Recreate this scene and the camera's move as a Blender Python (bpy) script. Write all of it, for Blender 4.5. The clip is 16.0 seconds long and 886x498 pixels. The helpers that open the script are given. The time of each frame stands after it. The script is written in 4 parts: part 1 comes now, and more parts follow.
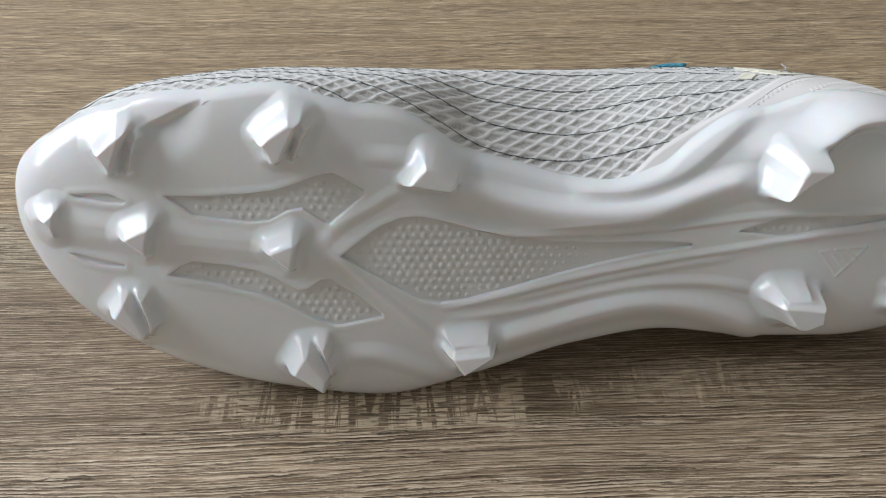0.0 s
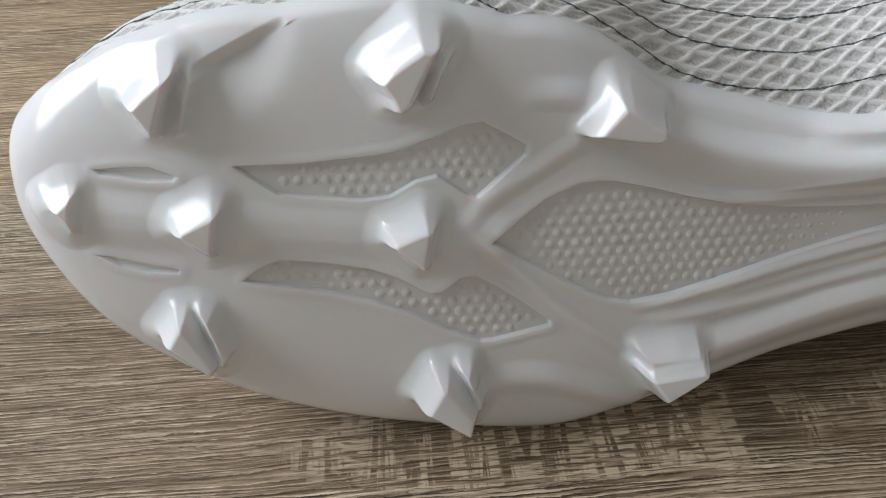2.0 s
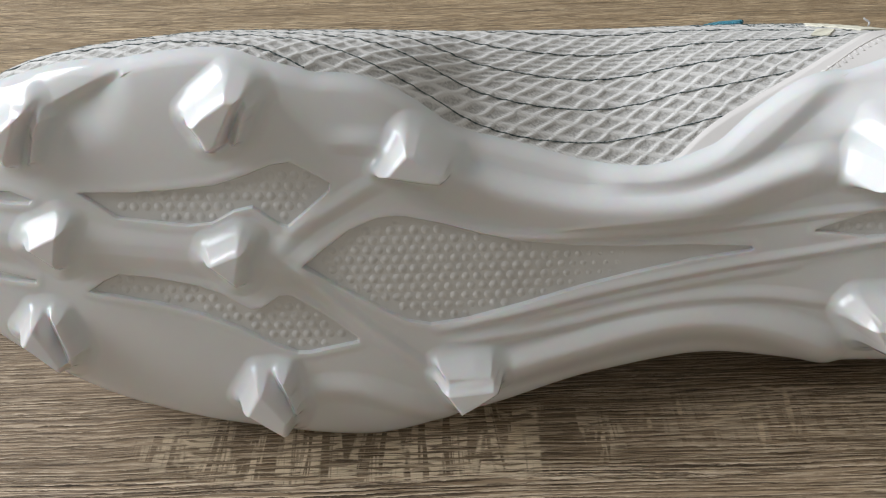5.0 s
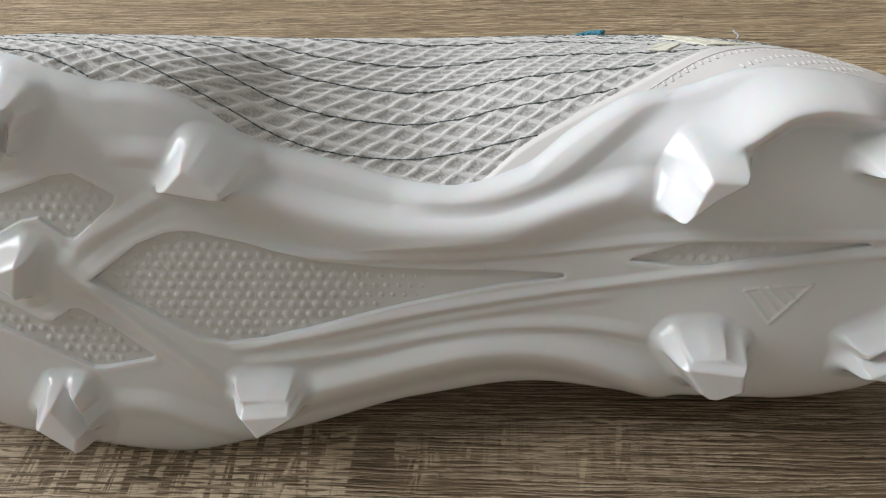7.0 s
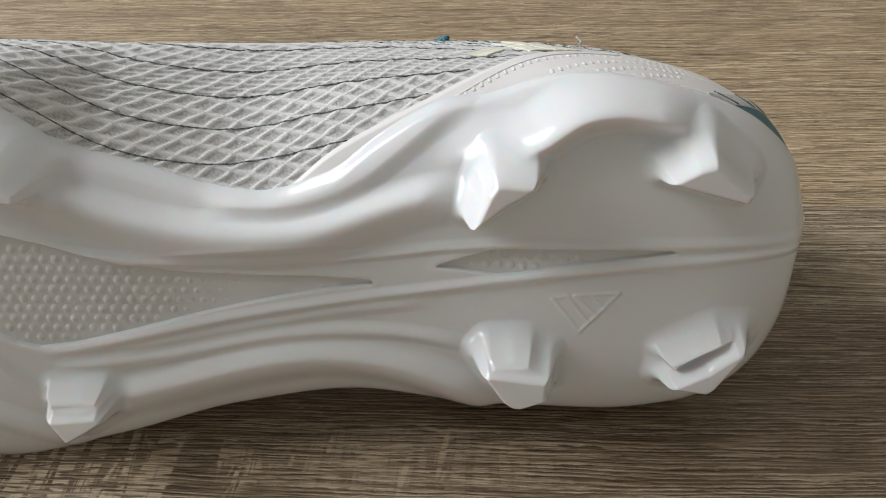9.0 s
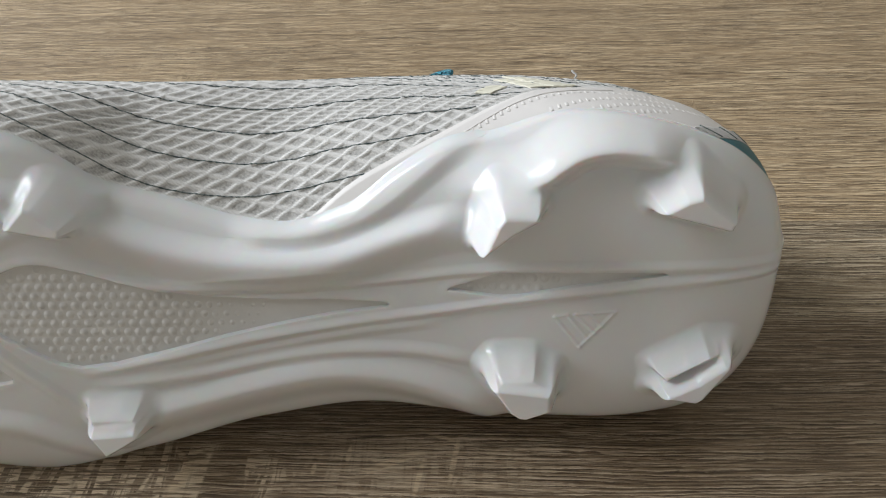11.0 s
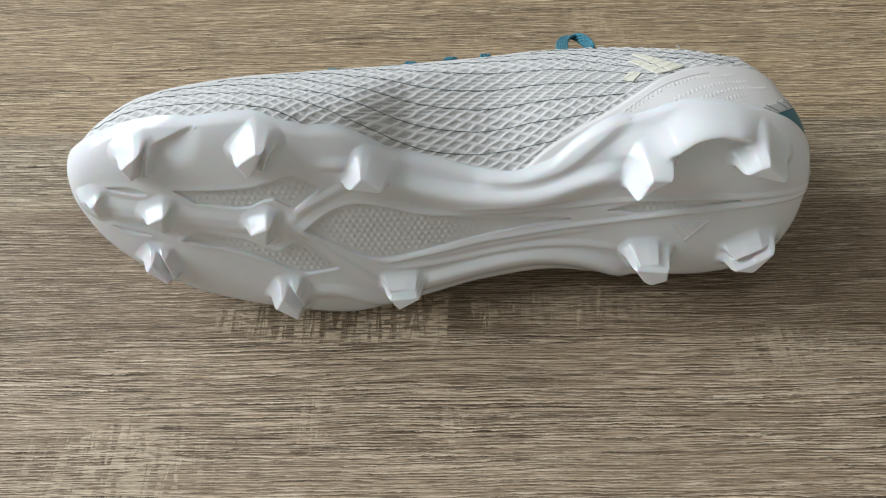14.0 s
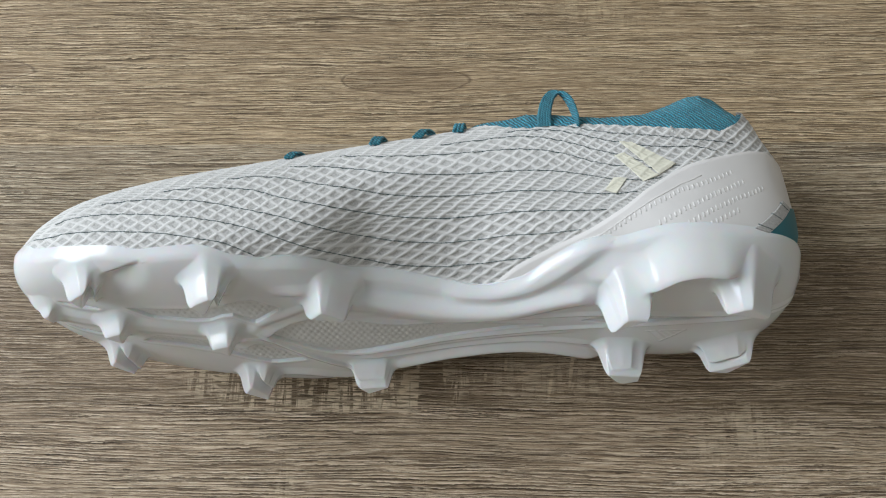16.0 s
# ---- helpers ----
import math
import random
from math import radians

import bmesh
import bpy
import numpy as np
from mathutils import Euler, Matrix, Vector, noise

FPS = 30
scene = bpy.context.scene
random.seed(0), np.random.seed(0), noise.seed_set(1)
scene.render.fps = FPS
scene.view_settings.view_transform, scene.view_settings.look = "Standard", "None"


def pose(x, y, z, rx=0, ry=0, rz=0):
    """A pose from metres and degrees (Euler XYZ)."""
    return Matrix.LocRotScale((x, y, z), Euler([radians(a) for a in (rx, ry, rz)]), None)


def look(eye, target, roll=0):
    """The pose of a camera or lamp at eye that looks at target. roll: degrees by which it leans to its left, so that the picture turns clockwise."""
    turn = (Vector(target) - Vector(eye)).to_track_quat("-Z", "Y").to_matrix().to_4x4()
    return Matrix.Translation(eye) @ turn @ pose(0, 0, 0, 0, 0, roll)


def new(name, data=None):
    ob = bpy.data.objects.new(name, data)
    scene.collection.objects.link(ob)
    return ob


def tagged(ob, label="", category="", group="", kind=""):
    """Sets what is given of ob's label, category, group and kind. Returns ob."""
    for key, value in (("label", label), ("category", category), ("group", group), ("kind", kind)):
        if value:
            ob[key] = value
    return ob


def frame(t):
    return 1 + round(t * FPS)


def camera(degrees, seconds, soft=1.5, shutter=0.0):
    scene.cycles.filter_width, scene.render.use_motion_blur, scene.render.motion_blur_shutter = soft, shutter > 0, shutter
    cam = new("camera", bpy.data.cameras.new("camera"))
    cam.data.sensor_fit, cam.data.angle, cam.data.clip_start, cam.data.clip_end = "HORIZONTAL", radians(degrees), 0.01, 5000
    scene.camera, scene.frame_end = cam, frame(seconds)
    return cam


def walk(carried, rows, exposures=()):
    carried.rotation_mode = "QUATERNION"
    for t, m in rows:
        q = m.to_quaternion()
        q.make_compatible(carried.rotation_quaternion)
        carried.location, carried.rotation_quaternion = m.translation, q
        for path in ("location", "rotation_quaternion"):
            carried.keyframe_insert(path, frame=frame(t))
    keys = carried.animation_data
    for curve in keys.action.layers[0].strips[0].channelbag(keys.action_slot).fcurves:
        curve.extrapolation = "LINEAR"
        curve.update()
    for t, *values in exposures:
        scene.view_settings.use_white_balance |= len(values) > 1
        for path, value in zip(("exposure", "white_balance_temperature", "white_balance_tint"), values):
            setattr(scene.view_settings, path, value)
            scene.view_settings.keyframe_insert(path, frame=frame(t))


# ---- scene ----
cam = camera(51.91, 16.0, soft=1.1)
PATH = [
    (0, (0.0082, -0.1915, 0.2092), (-0.0210, 0.6112, -0.3866), 0.50),
    (0.5, (-0.0058, -0.1659, 0.1957), (-0.0285, 0.6237, -0.4175), -0.03),
    (1, (-0.0164, -0.1421, 0.1818), (-0.0382, 0.6359, -0.4462), -0.90),
    (1.5, (-0.0268, -0.1279, 0.1700), (-0.0434, 0.6444, -0.4650), -1.26),
    (2, (-0.0353, -0.1202, 0.1667), (-0.0569, 0.6400, -0.4827), -1.63),
    (2.5, (-0.0313, -0.1206, 0.1682), (-0.0601, 0.6389, -0.4817), -1.98),
    (3, (-0.0239, -0.1269, 0.1699), (-0.0520, 0.6463, -0.4636), -2.03),
    (3.2, (-0.0198, -0.1294, 0.1712), (-0.0484, 0.6479, -0.4573), -2.14),
    (5.3, (0.0286, -0.1423, 0.1829), (-0.0625, 0.6467, -0.4247), -2.29),
    (5.5, (0.0351, -0.1405, 0.1849), (-0.0626, 0.6407, -0.4317), -2.49),
    (6, (0.0515, -0.1382, 0.1842), (-0.0601, 0.6434, -0.4295), -2.46),
    (6.5, (0.0665, -0.1306, 0.1827), (-0.0623, 0.6488, -0.4306), -2.81),
    (7, (0.0769, -0.1240, 0.1776), (-0.0616, 0.6514, -0.4385), -2.97),
    (7.5, (0.0865, -0.1192, 0.1742), (-0.0555, 0.6513, -0.4472), -2.99),
    (8, (0.0985, -0.1183, 0.1741), (-0.0492, 0.6552, -0.4424), -3.01),
    (8.5, (0.1128, -0.1161, 0.1736), (-0.0428, 0.6629, -0.4338), -3.26),
    (10.8, (0.1311, -0.1179, 0.1870), (-0.0079, 0.6610, -0.4246), -3.07),
    (11, (0.1198, -0.1272, 0.1900), (-0.0228, 0.6532, -0.4189), -3.42),
    (11.5, (0.0907, -0.1577, 0.2062), (-0.0410, 0.6226, -0.4053), -3.07),
    (12, (0.0741, -0.1868, 0.2296), (-0.0321, 0.5920, -0.3885), -2.20),
    (12.5, (0.0649, -0.2186, 0.2500), (-0.0324, 0.5636, -0.3654), -2.01),
    (13, (0.0610, -0.2309, 0.2592), (-0.0319, 0.5481, -0.3610), -2.14),
    (13.5, (0.0583, -0.2185, 0.2780), (-0.0272, 0.4980, -0.4144), -2.52),
    (14, (0.0598, -0.1886, 0.3377), (-0.0336, 0.3838, -0.4769), -4.07),
    (14.5, (0.0555, -0.1376, 0.3844), (-0.0374, 0.2774, -0.5207), -6.77),
    (15, (0.0620, -0.0937, 0.4164), (-0.0261, 0.2454, -0.5202), -8.75),
    (15.5, (0.0630, -0.0620, 0.4107), (-0.0175, 0.2409, -0.5390), -8.71),
    (16, (0.0617, -0.0382, 0.3924), (-0.0149, 0.2378, -0.5657), -9.47),
]
walk(cam, [(t, look(eye, target, roll)) for t, eye, target, roll in PATH],
     [(0, -0.15, 6450, 12), (3.0, -0.24, 6600, 13), (5.5, -0.17, 6750, 12), (8.5, -0.14, 6800, 12), (11.0, -0.12, 6700, 11), (13.0, -0.08, 6700, 11), (14.5, -0.12, 6350, 9), (15.2, -0.17, 6400, 9), (16.0, -0.27, 6450, 9)])

# ---- light: a day-lit room with one wide window ----
world = bpy.data.worlds.new("daylight")
scene.world = world
world.use_nodes = True
sky = world.node_tree.nodes.new("ShaderNodeTexSky")
sky.sky_type, sky.sun_disc = "NISHITA", False
sky.sun_elevation, sky.sun_rotation = radians(40), radians(150)
world.node_tree.links.new(sky.outputs[0], world.node_tree.nodes["Background"].inputs[0])
world.node_tree.nodes["Background"].inputs[1].default_value = 0.1

lamp = new("window_light", bpy.data.lights.new("window_light", "AREA"))
lamp.data.shape, lamp.data.size, lamp.data.size_y = "RECTANGLE", 2.4, 1.5
lamp.data.energy, lamp.data.color = 120, (0.87, 0.94, 1.0)
lamp.matrix_world = look((-2.15, 0.46, 1.56), (0.0, 0.10, 0.05))


# ---- materials ----
CELL = .0057  # length of one diamond of the knit


def material(name, colour, rough=0.5, metal=0.0, coat=0.0, sheen=0.0, subsurface=0.0):
    m = bpy.data.materials.new(name)
    m.use_nodes = True
    b = m.node_tree.nodes["Principled BSDF"]
    b.inputs["Base Color"].default_value = (*colour, 1)
    b.inputs["Roughness"].default_value, b.inputs["Metallic"].default_value = rough, metal
    b.inputs["Coat Weight"].default_value, b.inputs["Coat Roughness"].default_value = coat, 0.08
    b.inputs["Sheen Weight"].default_value = sheen
    if subsurface:
        b.inputs["Subsurface Weight"].default_value, b.inputs["Subsurface Scale"].default_value = subsurface, 0.0035
    return m


class Nodes:
    """A short way to write node trees."""

    def __init__(self, m):
        self.tree, self.shader = m.node_tree, m.node_tree.nodes["Principled BSDF"]
        self.place = self.add("ShaderNodeTexCoord").outputs["Object"]

    def add(self, kind, **values):
        n = self.tree.nodes.new(kind)
        for key, value in values.items():
            setattr(n, key, value)
        return n

    def link(self, a, b):
        self.tree.links.new(a, b)

    def mapped(self, scale, turn=(0, 0, 0), move=(0, 0, 0), source=None):
        n = self.add("ShaderNodeMapping")
        n.inputs["Scale"].default_value, n.inputs["Location"].default_value = scale, move
        n.inputs["Rotation"].default_value = [radians(a) for a in turn]
        self.link(source or self.place, n.inputs["Vector"])
        return n.outputs[0]

    def noise(self, vector, scale, detail=3.0, rough=0.55, distort=0.0):
        n = self.add("ShaderNodeTexNoise")
        for key, value in (("Scale", scale), ("Detail", detail), ("Roughness", rough), ("Distortion", distort)):
            n.inputs[key].default_value = value
        self.link(vector, n.inputs["Vector"])
        return n.outputs["Fac"]

    def ramp(self, fac, *stops, mode="LINEAR"):
        n = self.add("ShaderNodeValToRGB")
        e = n.color_ramp.elements
        n.color_ramp.interpolation = mode
        e.remove(e[1])
        for i, (at, c) in enumerate(stops):
            spot = e[0] if i == 0 else e.new(at)
            spot.position, spot.color = at, (*c, 1) if isinstance(c, tuple) else (c, c, c, 1)
        self.link(fac, n.inputs["Fac"])
        return n.outputs["Color"]

    def mix(self, fac, a, b, blend="MIX"):
        n = self.add("ShaderNodeMix", data_type="RGBA", blend_type=blend)
        for value, slot in ((fac, 0), (a, 6), (b, 7)):
            if isinstance(value, (int, float)):
                n.inputs[slot].default_value = value if slot == 0 else (value, value, value, 1)
            elif isinstance(value, tuple):
                n.inputs[slot].default_value = (*value, 1)
            else:
                self.link(value, n.inputs[slot])
        return n.outputs[2]

    def math(self, op, a, b=0.0, c=0.0):
        n = self.add("ShaderNodeMath", operation=op)
        for i, value in enumerate((a, b, c)):
            if isinstance(value, (int, float)):
                n.inputs[i].default_value = value
            else:
                self.link(value, n.inputs[i])
        return n.outputs[0]

    def bump(self, height, strength, distance):
        n = self.add("ShaderNodeBump")
        n.inputs["Strength"].default_value, n.inputs["Distance"].default_value = strength, distance
        self.link(height, n.inputs["Height"])
        self.link(n.outputs[0], self.shader.inputs["Normal"])


def glossy_plastic():
    m = material("glossy_white_plastic", (0.80, 0.80, 0.80), 0.2, subsurface=0.25)
    k = Nodes(m)
    n = k.noise(k.mapped((1, 1, 1)), 60, 3)
    k.link(k.ramp(n, (0.3, 0.11), (0.7, 0.17)), k.shader.inputs["Roughness"])
    k.link(k.ramp(k.noise(k.mapped((1, 1, 1)), 25, 4), (0.3, (0.745, 0.745, 0.757)), (0.7, (0.785, 0.785, 0.792))), k.shader.inputs["Base Color"])
    k.bump(k.noise(k.mapped((1, 1, 1)), 180, 2), 0.08, 0.0006)
    return m


def satin_plastic():
    m = material("satin_clear_plastic", (0.74, 0.73, 0.71), 0.6)
    k = Nodes(m)
    k.link(k.ramp(k.noise(k.mapped((1, 1, 1)), 90, 4), (0.3, (0.67, 0.66, 0.645)), (0.7, (0.73, 0.72, 0.705))), k.shader.inputs["Base Color"])
    return m


def knit():
    """White ribs that cross, with a greyer open mesh in the cells between them."""
    m = material("white_knit_fabric", (0.72, 0.71, 0.70), 0.9, sheen=0.15)
    k = Nodes(m)
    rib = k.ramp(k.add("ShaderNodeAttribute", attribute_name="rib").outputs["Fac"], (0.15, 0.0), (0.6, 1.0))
    w = k.add("ShaderNodeTexWave", wave_type="BANDS", bands_direction="DIAGONAL")
    w.inputs["Scale"].default_value, w.inputs["Distortion"].default_value, w.inputs["Detail"].default_value = 520, 6, 2
    w.inputs["Detail Scale"].default_value = 1.5
    k.link(k.place, w.inputs["Vector"])
    fine = k.noise(k.mapped((1, 1, 1)), 1500, 3)
    cloud = k.noise(k.mapped((1, 1, 1)), 40, 4)
    yarn = k.ramp(cloud, (0.3, (0.67, 0.655, 0.64)), (0.7, (0.75, 0.735, 0.72)))
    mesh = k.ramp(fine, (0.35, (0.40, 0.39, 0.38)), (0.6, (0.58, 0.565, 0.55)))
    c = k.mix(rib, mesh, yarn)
    c = k.mix(k.math("MULTIPLY", w.outputs["Fac"], 0.12), c, (0.46, 0.45, 0.44))
    k.link(c, k.shader.inputs["Base Color"])
    k.bump(k.mix(0.5, w.outputs["Color"], fine), 0.45, 0.0004)
    return m


def teal_knit(name, dark, light, scale):
    m = material(name, light, 0.8, sheen=0.15)
    k = Nodes(m)
    w = k.add("ShaderNodeTexWave", wave_type="BANDS", bands_direction="DIAGONAL")
    w.inputs["Scale"].default_value, w.inputs["Distortion"].default_value = scale, 5.0
    k.link(k.place, w.inputs["Vector"])
    c = k.ramp(w.outputs["Fac"], (0.2, dark), (0.8, light))
    c = k.mix(k.ramp(k.noise(k.mapped((1, 1, 1)), 700, 3), (0.45, 0.0), (0.62, 0.6)), c, dark)
    k.link(c, k.shader.inputs["Base Color"])
    k.bump(w.outputs["Color"], 0.9, 0.0009)
    return m


# short pale scratches across the grain: centre, half length, half width, turn
SCRATCHES = ((-0.0969, -0.2182, 0.0150, 0.0016, 26.8),
             (-0.0848, -0.2086, 0.0064, 0.0009, -23.2),
             (-0.0798, -0.2169, 0.0089, 0.0010, -97.4),
             (-0.0888, -0.2232, 0.0075, 0.0009, -98.4),
             (-0.1080, -0.2155, 0.0036, 0.0008, -93.1),
             (-0.1167, -0.2203, 0.0021, 0.0008, -93.4),
             (-0.1515, -0.2241, 0.0086, 0.0022, 67.3),
             (-0.1522, -0.2173, 0.0052, 0.0012, -45.4))
FLECKS = (((-0.278, -0.292, 0.048, 0.026, 0.7), (-0.2012, -0.2725, 0.007, 0.016, 0.6), (-0.143, -0.2726, 0.006, 0.012, 0.6)))


def oak():
    """A printed oak board with planks of several tones: the grain runs along x."""
    m = material("limed_oak_board", (0.27, 0.19, 0.12), 0.5)
    k = Nodes(m)
    xyz = k.add("ShaderNodeSeparateXYZ")
    k.link(k.place, xyz.inputs[0])
    sway = k.noise(k.mapped((3.0, 9.0, 1)), 1.4, 3)
    ripple = k.noise(k.mapped((40, 60, 1)), 1.0, 2)
    bend = k.add("ShaderNodeCombineXYZ")
    k.link(k.math("ADD", k.math("MULTIPLY", sway, 0.010), k.math("MULTIPLY", ripple, 0.0006)), bend.inputs[1])
    v = k.add("ShaderNodeVectorMath", operation="ADD")
    k.link(k.place, v.inputs[0])
    k.link(bend.outputs[0], v.inputs[1])
    p = v.outputs[0]
    # planks: y is taken from -0.65 .. 0.65 to 0 .. 1
    y = k.math("MULTIPLY_ADD", xyz.outputs[1], 1 / 1.3, 0.5)
    # the 0.29 plank is darker brown, with some of the boot's shadow in its tone
    tone = k.ramp(y, (0.0, 0.56), (0.17, 0.42), (0.205, 0.53), (0.3185, 0.29), (0.375, 0.50), (0.412, 0.56), (0.458, 0.50), (0.56, 0.55), (0.70, 0.46), mode="CONSTANT")
    calm = k.ramp(y, (0.0, 1.0), (0.3185, 0.6), (0.375, 0.85), (0.412, 0.8), mode="CONSTANT")
    bands = k.noise(k.mapped((3.0, 55, 1), source=p), 1.0, 4, 0.6)
    shade = k.math("ADD", k.math("MULTIPLY", k.math("SUBTRACT", bands, 0.5), 1.0), tone)
    c = k.ramp(shade, (0.12, (0.150, 0.108, 0.063)), (0.34, (0.235, 0.174, 0.115)), (0.55, (0.335, 0.256, 0.177)), (0.80, (0.45, 0.358, 0.255)))
    # limed pores: ragged pale ridges, each with a thin dark groove below it
    pxyz = k.add("ShaderNodeSeparateXYZ")
    k.link(p, pxyz.inputs[0])
    ragged = k.noise(k.mapped((240, 1300, 1), source=p), 1.0, 3, 0.65)
    fine = k.noise(k.mapped((90, 2600, 1), source=p), 1.0, 2)
    where = k.ramp(k.noise(k.mapped((8, 60, 1), move=(5, 2, 0), source=p), 1.0, 3), (0.36, 0.55), (0.58, 1.0))
    power = k.math("MULTIPLY", where, calm)
    height = fine
    for pitch, wander, move, deep in ((0.0021, 2.0, 7.3, 0.75), (0.00118, 1.7, 0.0, 1.0)):
        drift = k.noise(k.mapped((13, 200, 1), move=(move, move, 0), source=p), 1.0, 2, 0.55)
        q = k.math("ADD", k.math("MULTIPLY", pxyz.outputs[1], 1 / pitch), k.math("ADD", k.math("MULTIPLY", drift, wander * 2), k.math("MULTIPLY", ragged, 0.95)))
        q = k.math("FRACT", k.math("ADD", q, 1000.0))
        broken = k.ramp(k.noise(k.mapped((30, 420, 1), move=(move + 3, 1, 0), source=p), 1.0, 3, 0.65), (0.41, 0.0), (0.50, 1.0))
        pale = k.ramp(k.noise(k.mapped((18, 330, 1), move=(move + 1, 5, 0), source=p), 1.0, 3, 0.65), (0.36, 0.1), (0.52, 1.0))
        ridge = k.math("MULTIPLY", k.ramp(q, (0.20, 0.0), (0.26, 1.0), (0.42, 0.8), (0.60, 0.0)), pale)
        groove = k.math("MULTIPLY", k.ramp(q, (0.0, 0.7), (0.06, 1.0), (0.17, 1.0), (0.22, 0.0), (0.90, 0.0), (1.0, 0.7)), broken)
        c = k.mix(k.math("MULTIPLY", k.math("MULTIPLY", ridge, power), 1.0 * deep), c, (0.70, 0.595, 0.47))
        c = k.mix(k.math("MULTIPLY", k.math("MULTIPLY", groove, power), 0.76 * deep), c, (0.045, 0.028, 0.017))
        height = k.math("SUBTRACT", height, k.math("MULTIPLY", groove, power))
    streak = ridge
    dark = k.noise(k.mapped((14, 520, 1), move=(3.1, 1.7, 0), source=p), 1.0, 4, 0.6, 0.3)
    c = k.mix(k.ramp(dark, (0.58, 0.0), (0.68, 0.7)), c, (0.080, 0.052, 0.032))
    c = k.mix(0.7, c, k.ramp(fine, (0.32, 0.05), (0.68, 0.95)), "SOFT_LIGHT")

    def from_centre(x, y, a, b):
        dx, dy = k.math("DIVIDE", k.math("SUBTRACT", xyz.outputs[0], x), a), k.math("DIVIDE", k.math("SUBTRACT", xyz.outputs[1], y), b)
        return k.math("SQRT", k.math("ADD", k.math("MULTIPLY", dx, dx), k.math("MULTIPLY", dy, dy)))

    # pale cross flecks: loose patches, and a dense one that ends at the edge of a plank
    loose = k.ramp(k.noise(k.mapped((5, 14, 1), move=(0.4, 0.2, 0)), 1.2, 2), (0.62, 0.0), (0.70, 0.6))
    first = k.math("MULTIPLY", k.ramp(from_centre(-0.185, -0.2235, 0.068, 0.016), (0.8, 1.0), (1.0, 0.0)), k.math("GREATER_THAN", xyz.outputs[1], -0.236))
    second = k.ramp(from_centre(-0.09, -0.2200, 0.045, 0.012), (0.5, 0.35), (1.0, 0.0))
    area = k.math("MAXIMUM", k.math("MAXIMUM", loose, first), second)
    for x, y0, a, b, much in FLECKS:
        area = k.math("MAXIMUM", area, k.ramp(from_centre(x, y0, a, b), (0.6, much), (1.0, 0.0)))
    fleck = k.noise(k.mapped((150, 16, 1), turn=(0, 0, 9)), 1.0, 3, 0.65, 1.6)
    grainy = k.noise(k.mapped((110, 900, 1)), 1.0, 1, 0.6, 0.4)
    f = k.math("MULTIPLY", k.math("MULTIPLY", area, k.ramp(fleck, (0.46, 0.0), (0.53, 1.0))), k.ramp(grainy, (0.46, 0.05), (0.53, 1.0)))
    c = k.mix(f, c, (0.64, 0.545, 0.41))
    for x, y0, a, b, turn in SCRATCHES:
        local = k.add("ShaderNodeMapping", vector_type="TEXTURE")
        local.inputs["Location"].default_value, local.inputs["Scale"].default_value = (x, y0, 0), (a, b, 1)
        local.inputs["Rotation"].default_value = (0, 0, radians(turn))
        k.link(k.place, local.inputs["Vector"])
        far = k.add("ShaderNodeVectorMath", operation="LENGTH")
        k.link(local.outputs[0], far.inputs[0])
        c = k.mix(k.math("MULTIPLY", k.ramp(far.outputs["Value"], (0.6, 0.75), (1.0, 0.0)), k.ramp(grainy, (0.44, 0.15), (0.52, 1.0))), c, (0.60, 0.49, 0.35))
    # two long eyes in the grain: a thin dark outline, pale rings round it
    wobble = k.math("MULTIPLY", k.noise(k.mapped((34, 120, 1)), 1.0, 3), 0.42)
    for x, y0, a, b in ((-0.155, -0.079, 0.033, 0.0078), (-0.372, -0.0715, 0.038, 0.0066)):
        d = k.math("MULTIPLY", k.math("ADD", from_centre(x, y0, a, b), wobble), 0.4)
        c = k.mix(k.ramp(d, (0.40, 0.35), (0.455, 0.0)), c, (0.150, 0.102, 0.064))
        c = k.mix(k.ramp(d, (0.430, 0.0), (0.447, 0.75), (0.464, 0.0)), c, (0.090, 0.058, 0.036))
        c = k.mix(k.ramp(d, (0.465, 0.0), (0.49, 0.4), (0.52, 0.0), (0.58, 0.25), (0.62, 0.0)), c, (0.44, 0.345, 0.245))
    hue = k.ramp(y, (0.0, (1.03, 0.97, 0.905)), (0.375, (1.0, 0.975, 0.90)), (0.412, (1.08, 0.99, 0.83)), mode="CONSTANT")
    c = k.mix(1.0, c, hue, "MULTIPLY")
    k.link(c, k.shader.inputs["Base Color"])
    k.link(k.ramp(streak, (0.0, 0.47), (1.0, 0.60)), k.shader.inputs["Roughness"])
    k.shader.inputs["Specular IOR Level"].default_value = 0.4
    k.bump(height, 1.0, 0.0004)
    return m


def plaster(name, colour):
    m = material(name, colour, 0.9)
    k = Nodes(m)
    k.link(k.ramp(k.noise(k.mapped((1, 1, 1)), 3, 5), (0.3, tuple(c * 0.94 for c in colour)), (0.7, colour)), k.shader.inputs["Base Color"])
    k.bump(k.noise(k.mapped((1, 1, 1)), 90, 3), 0.2, 0.002)
    return m


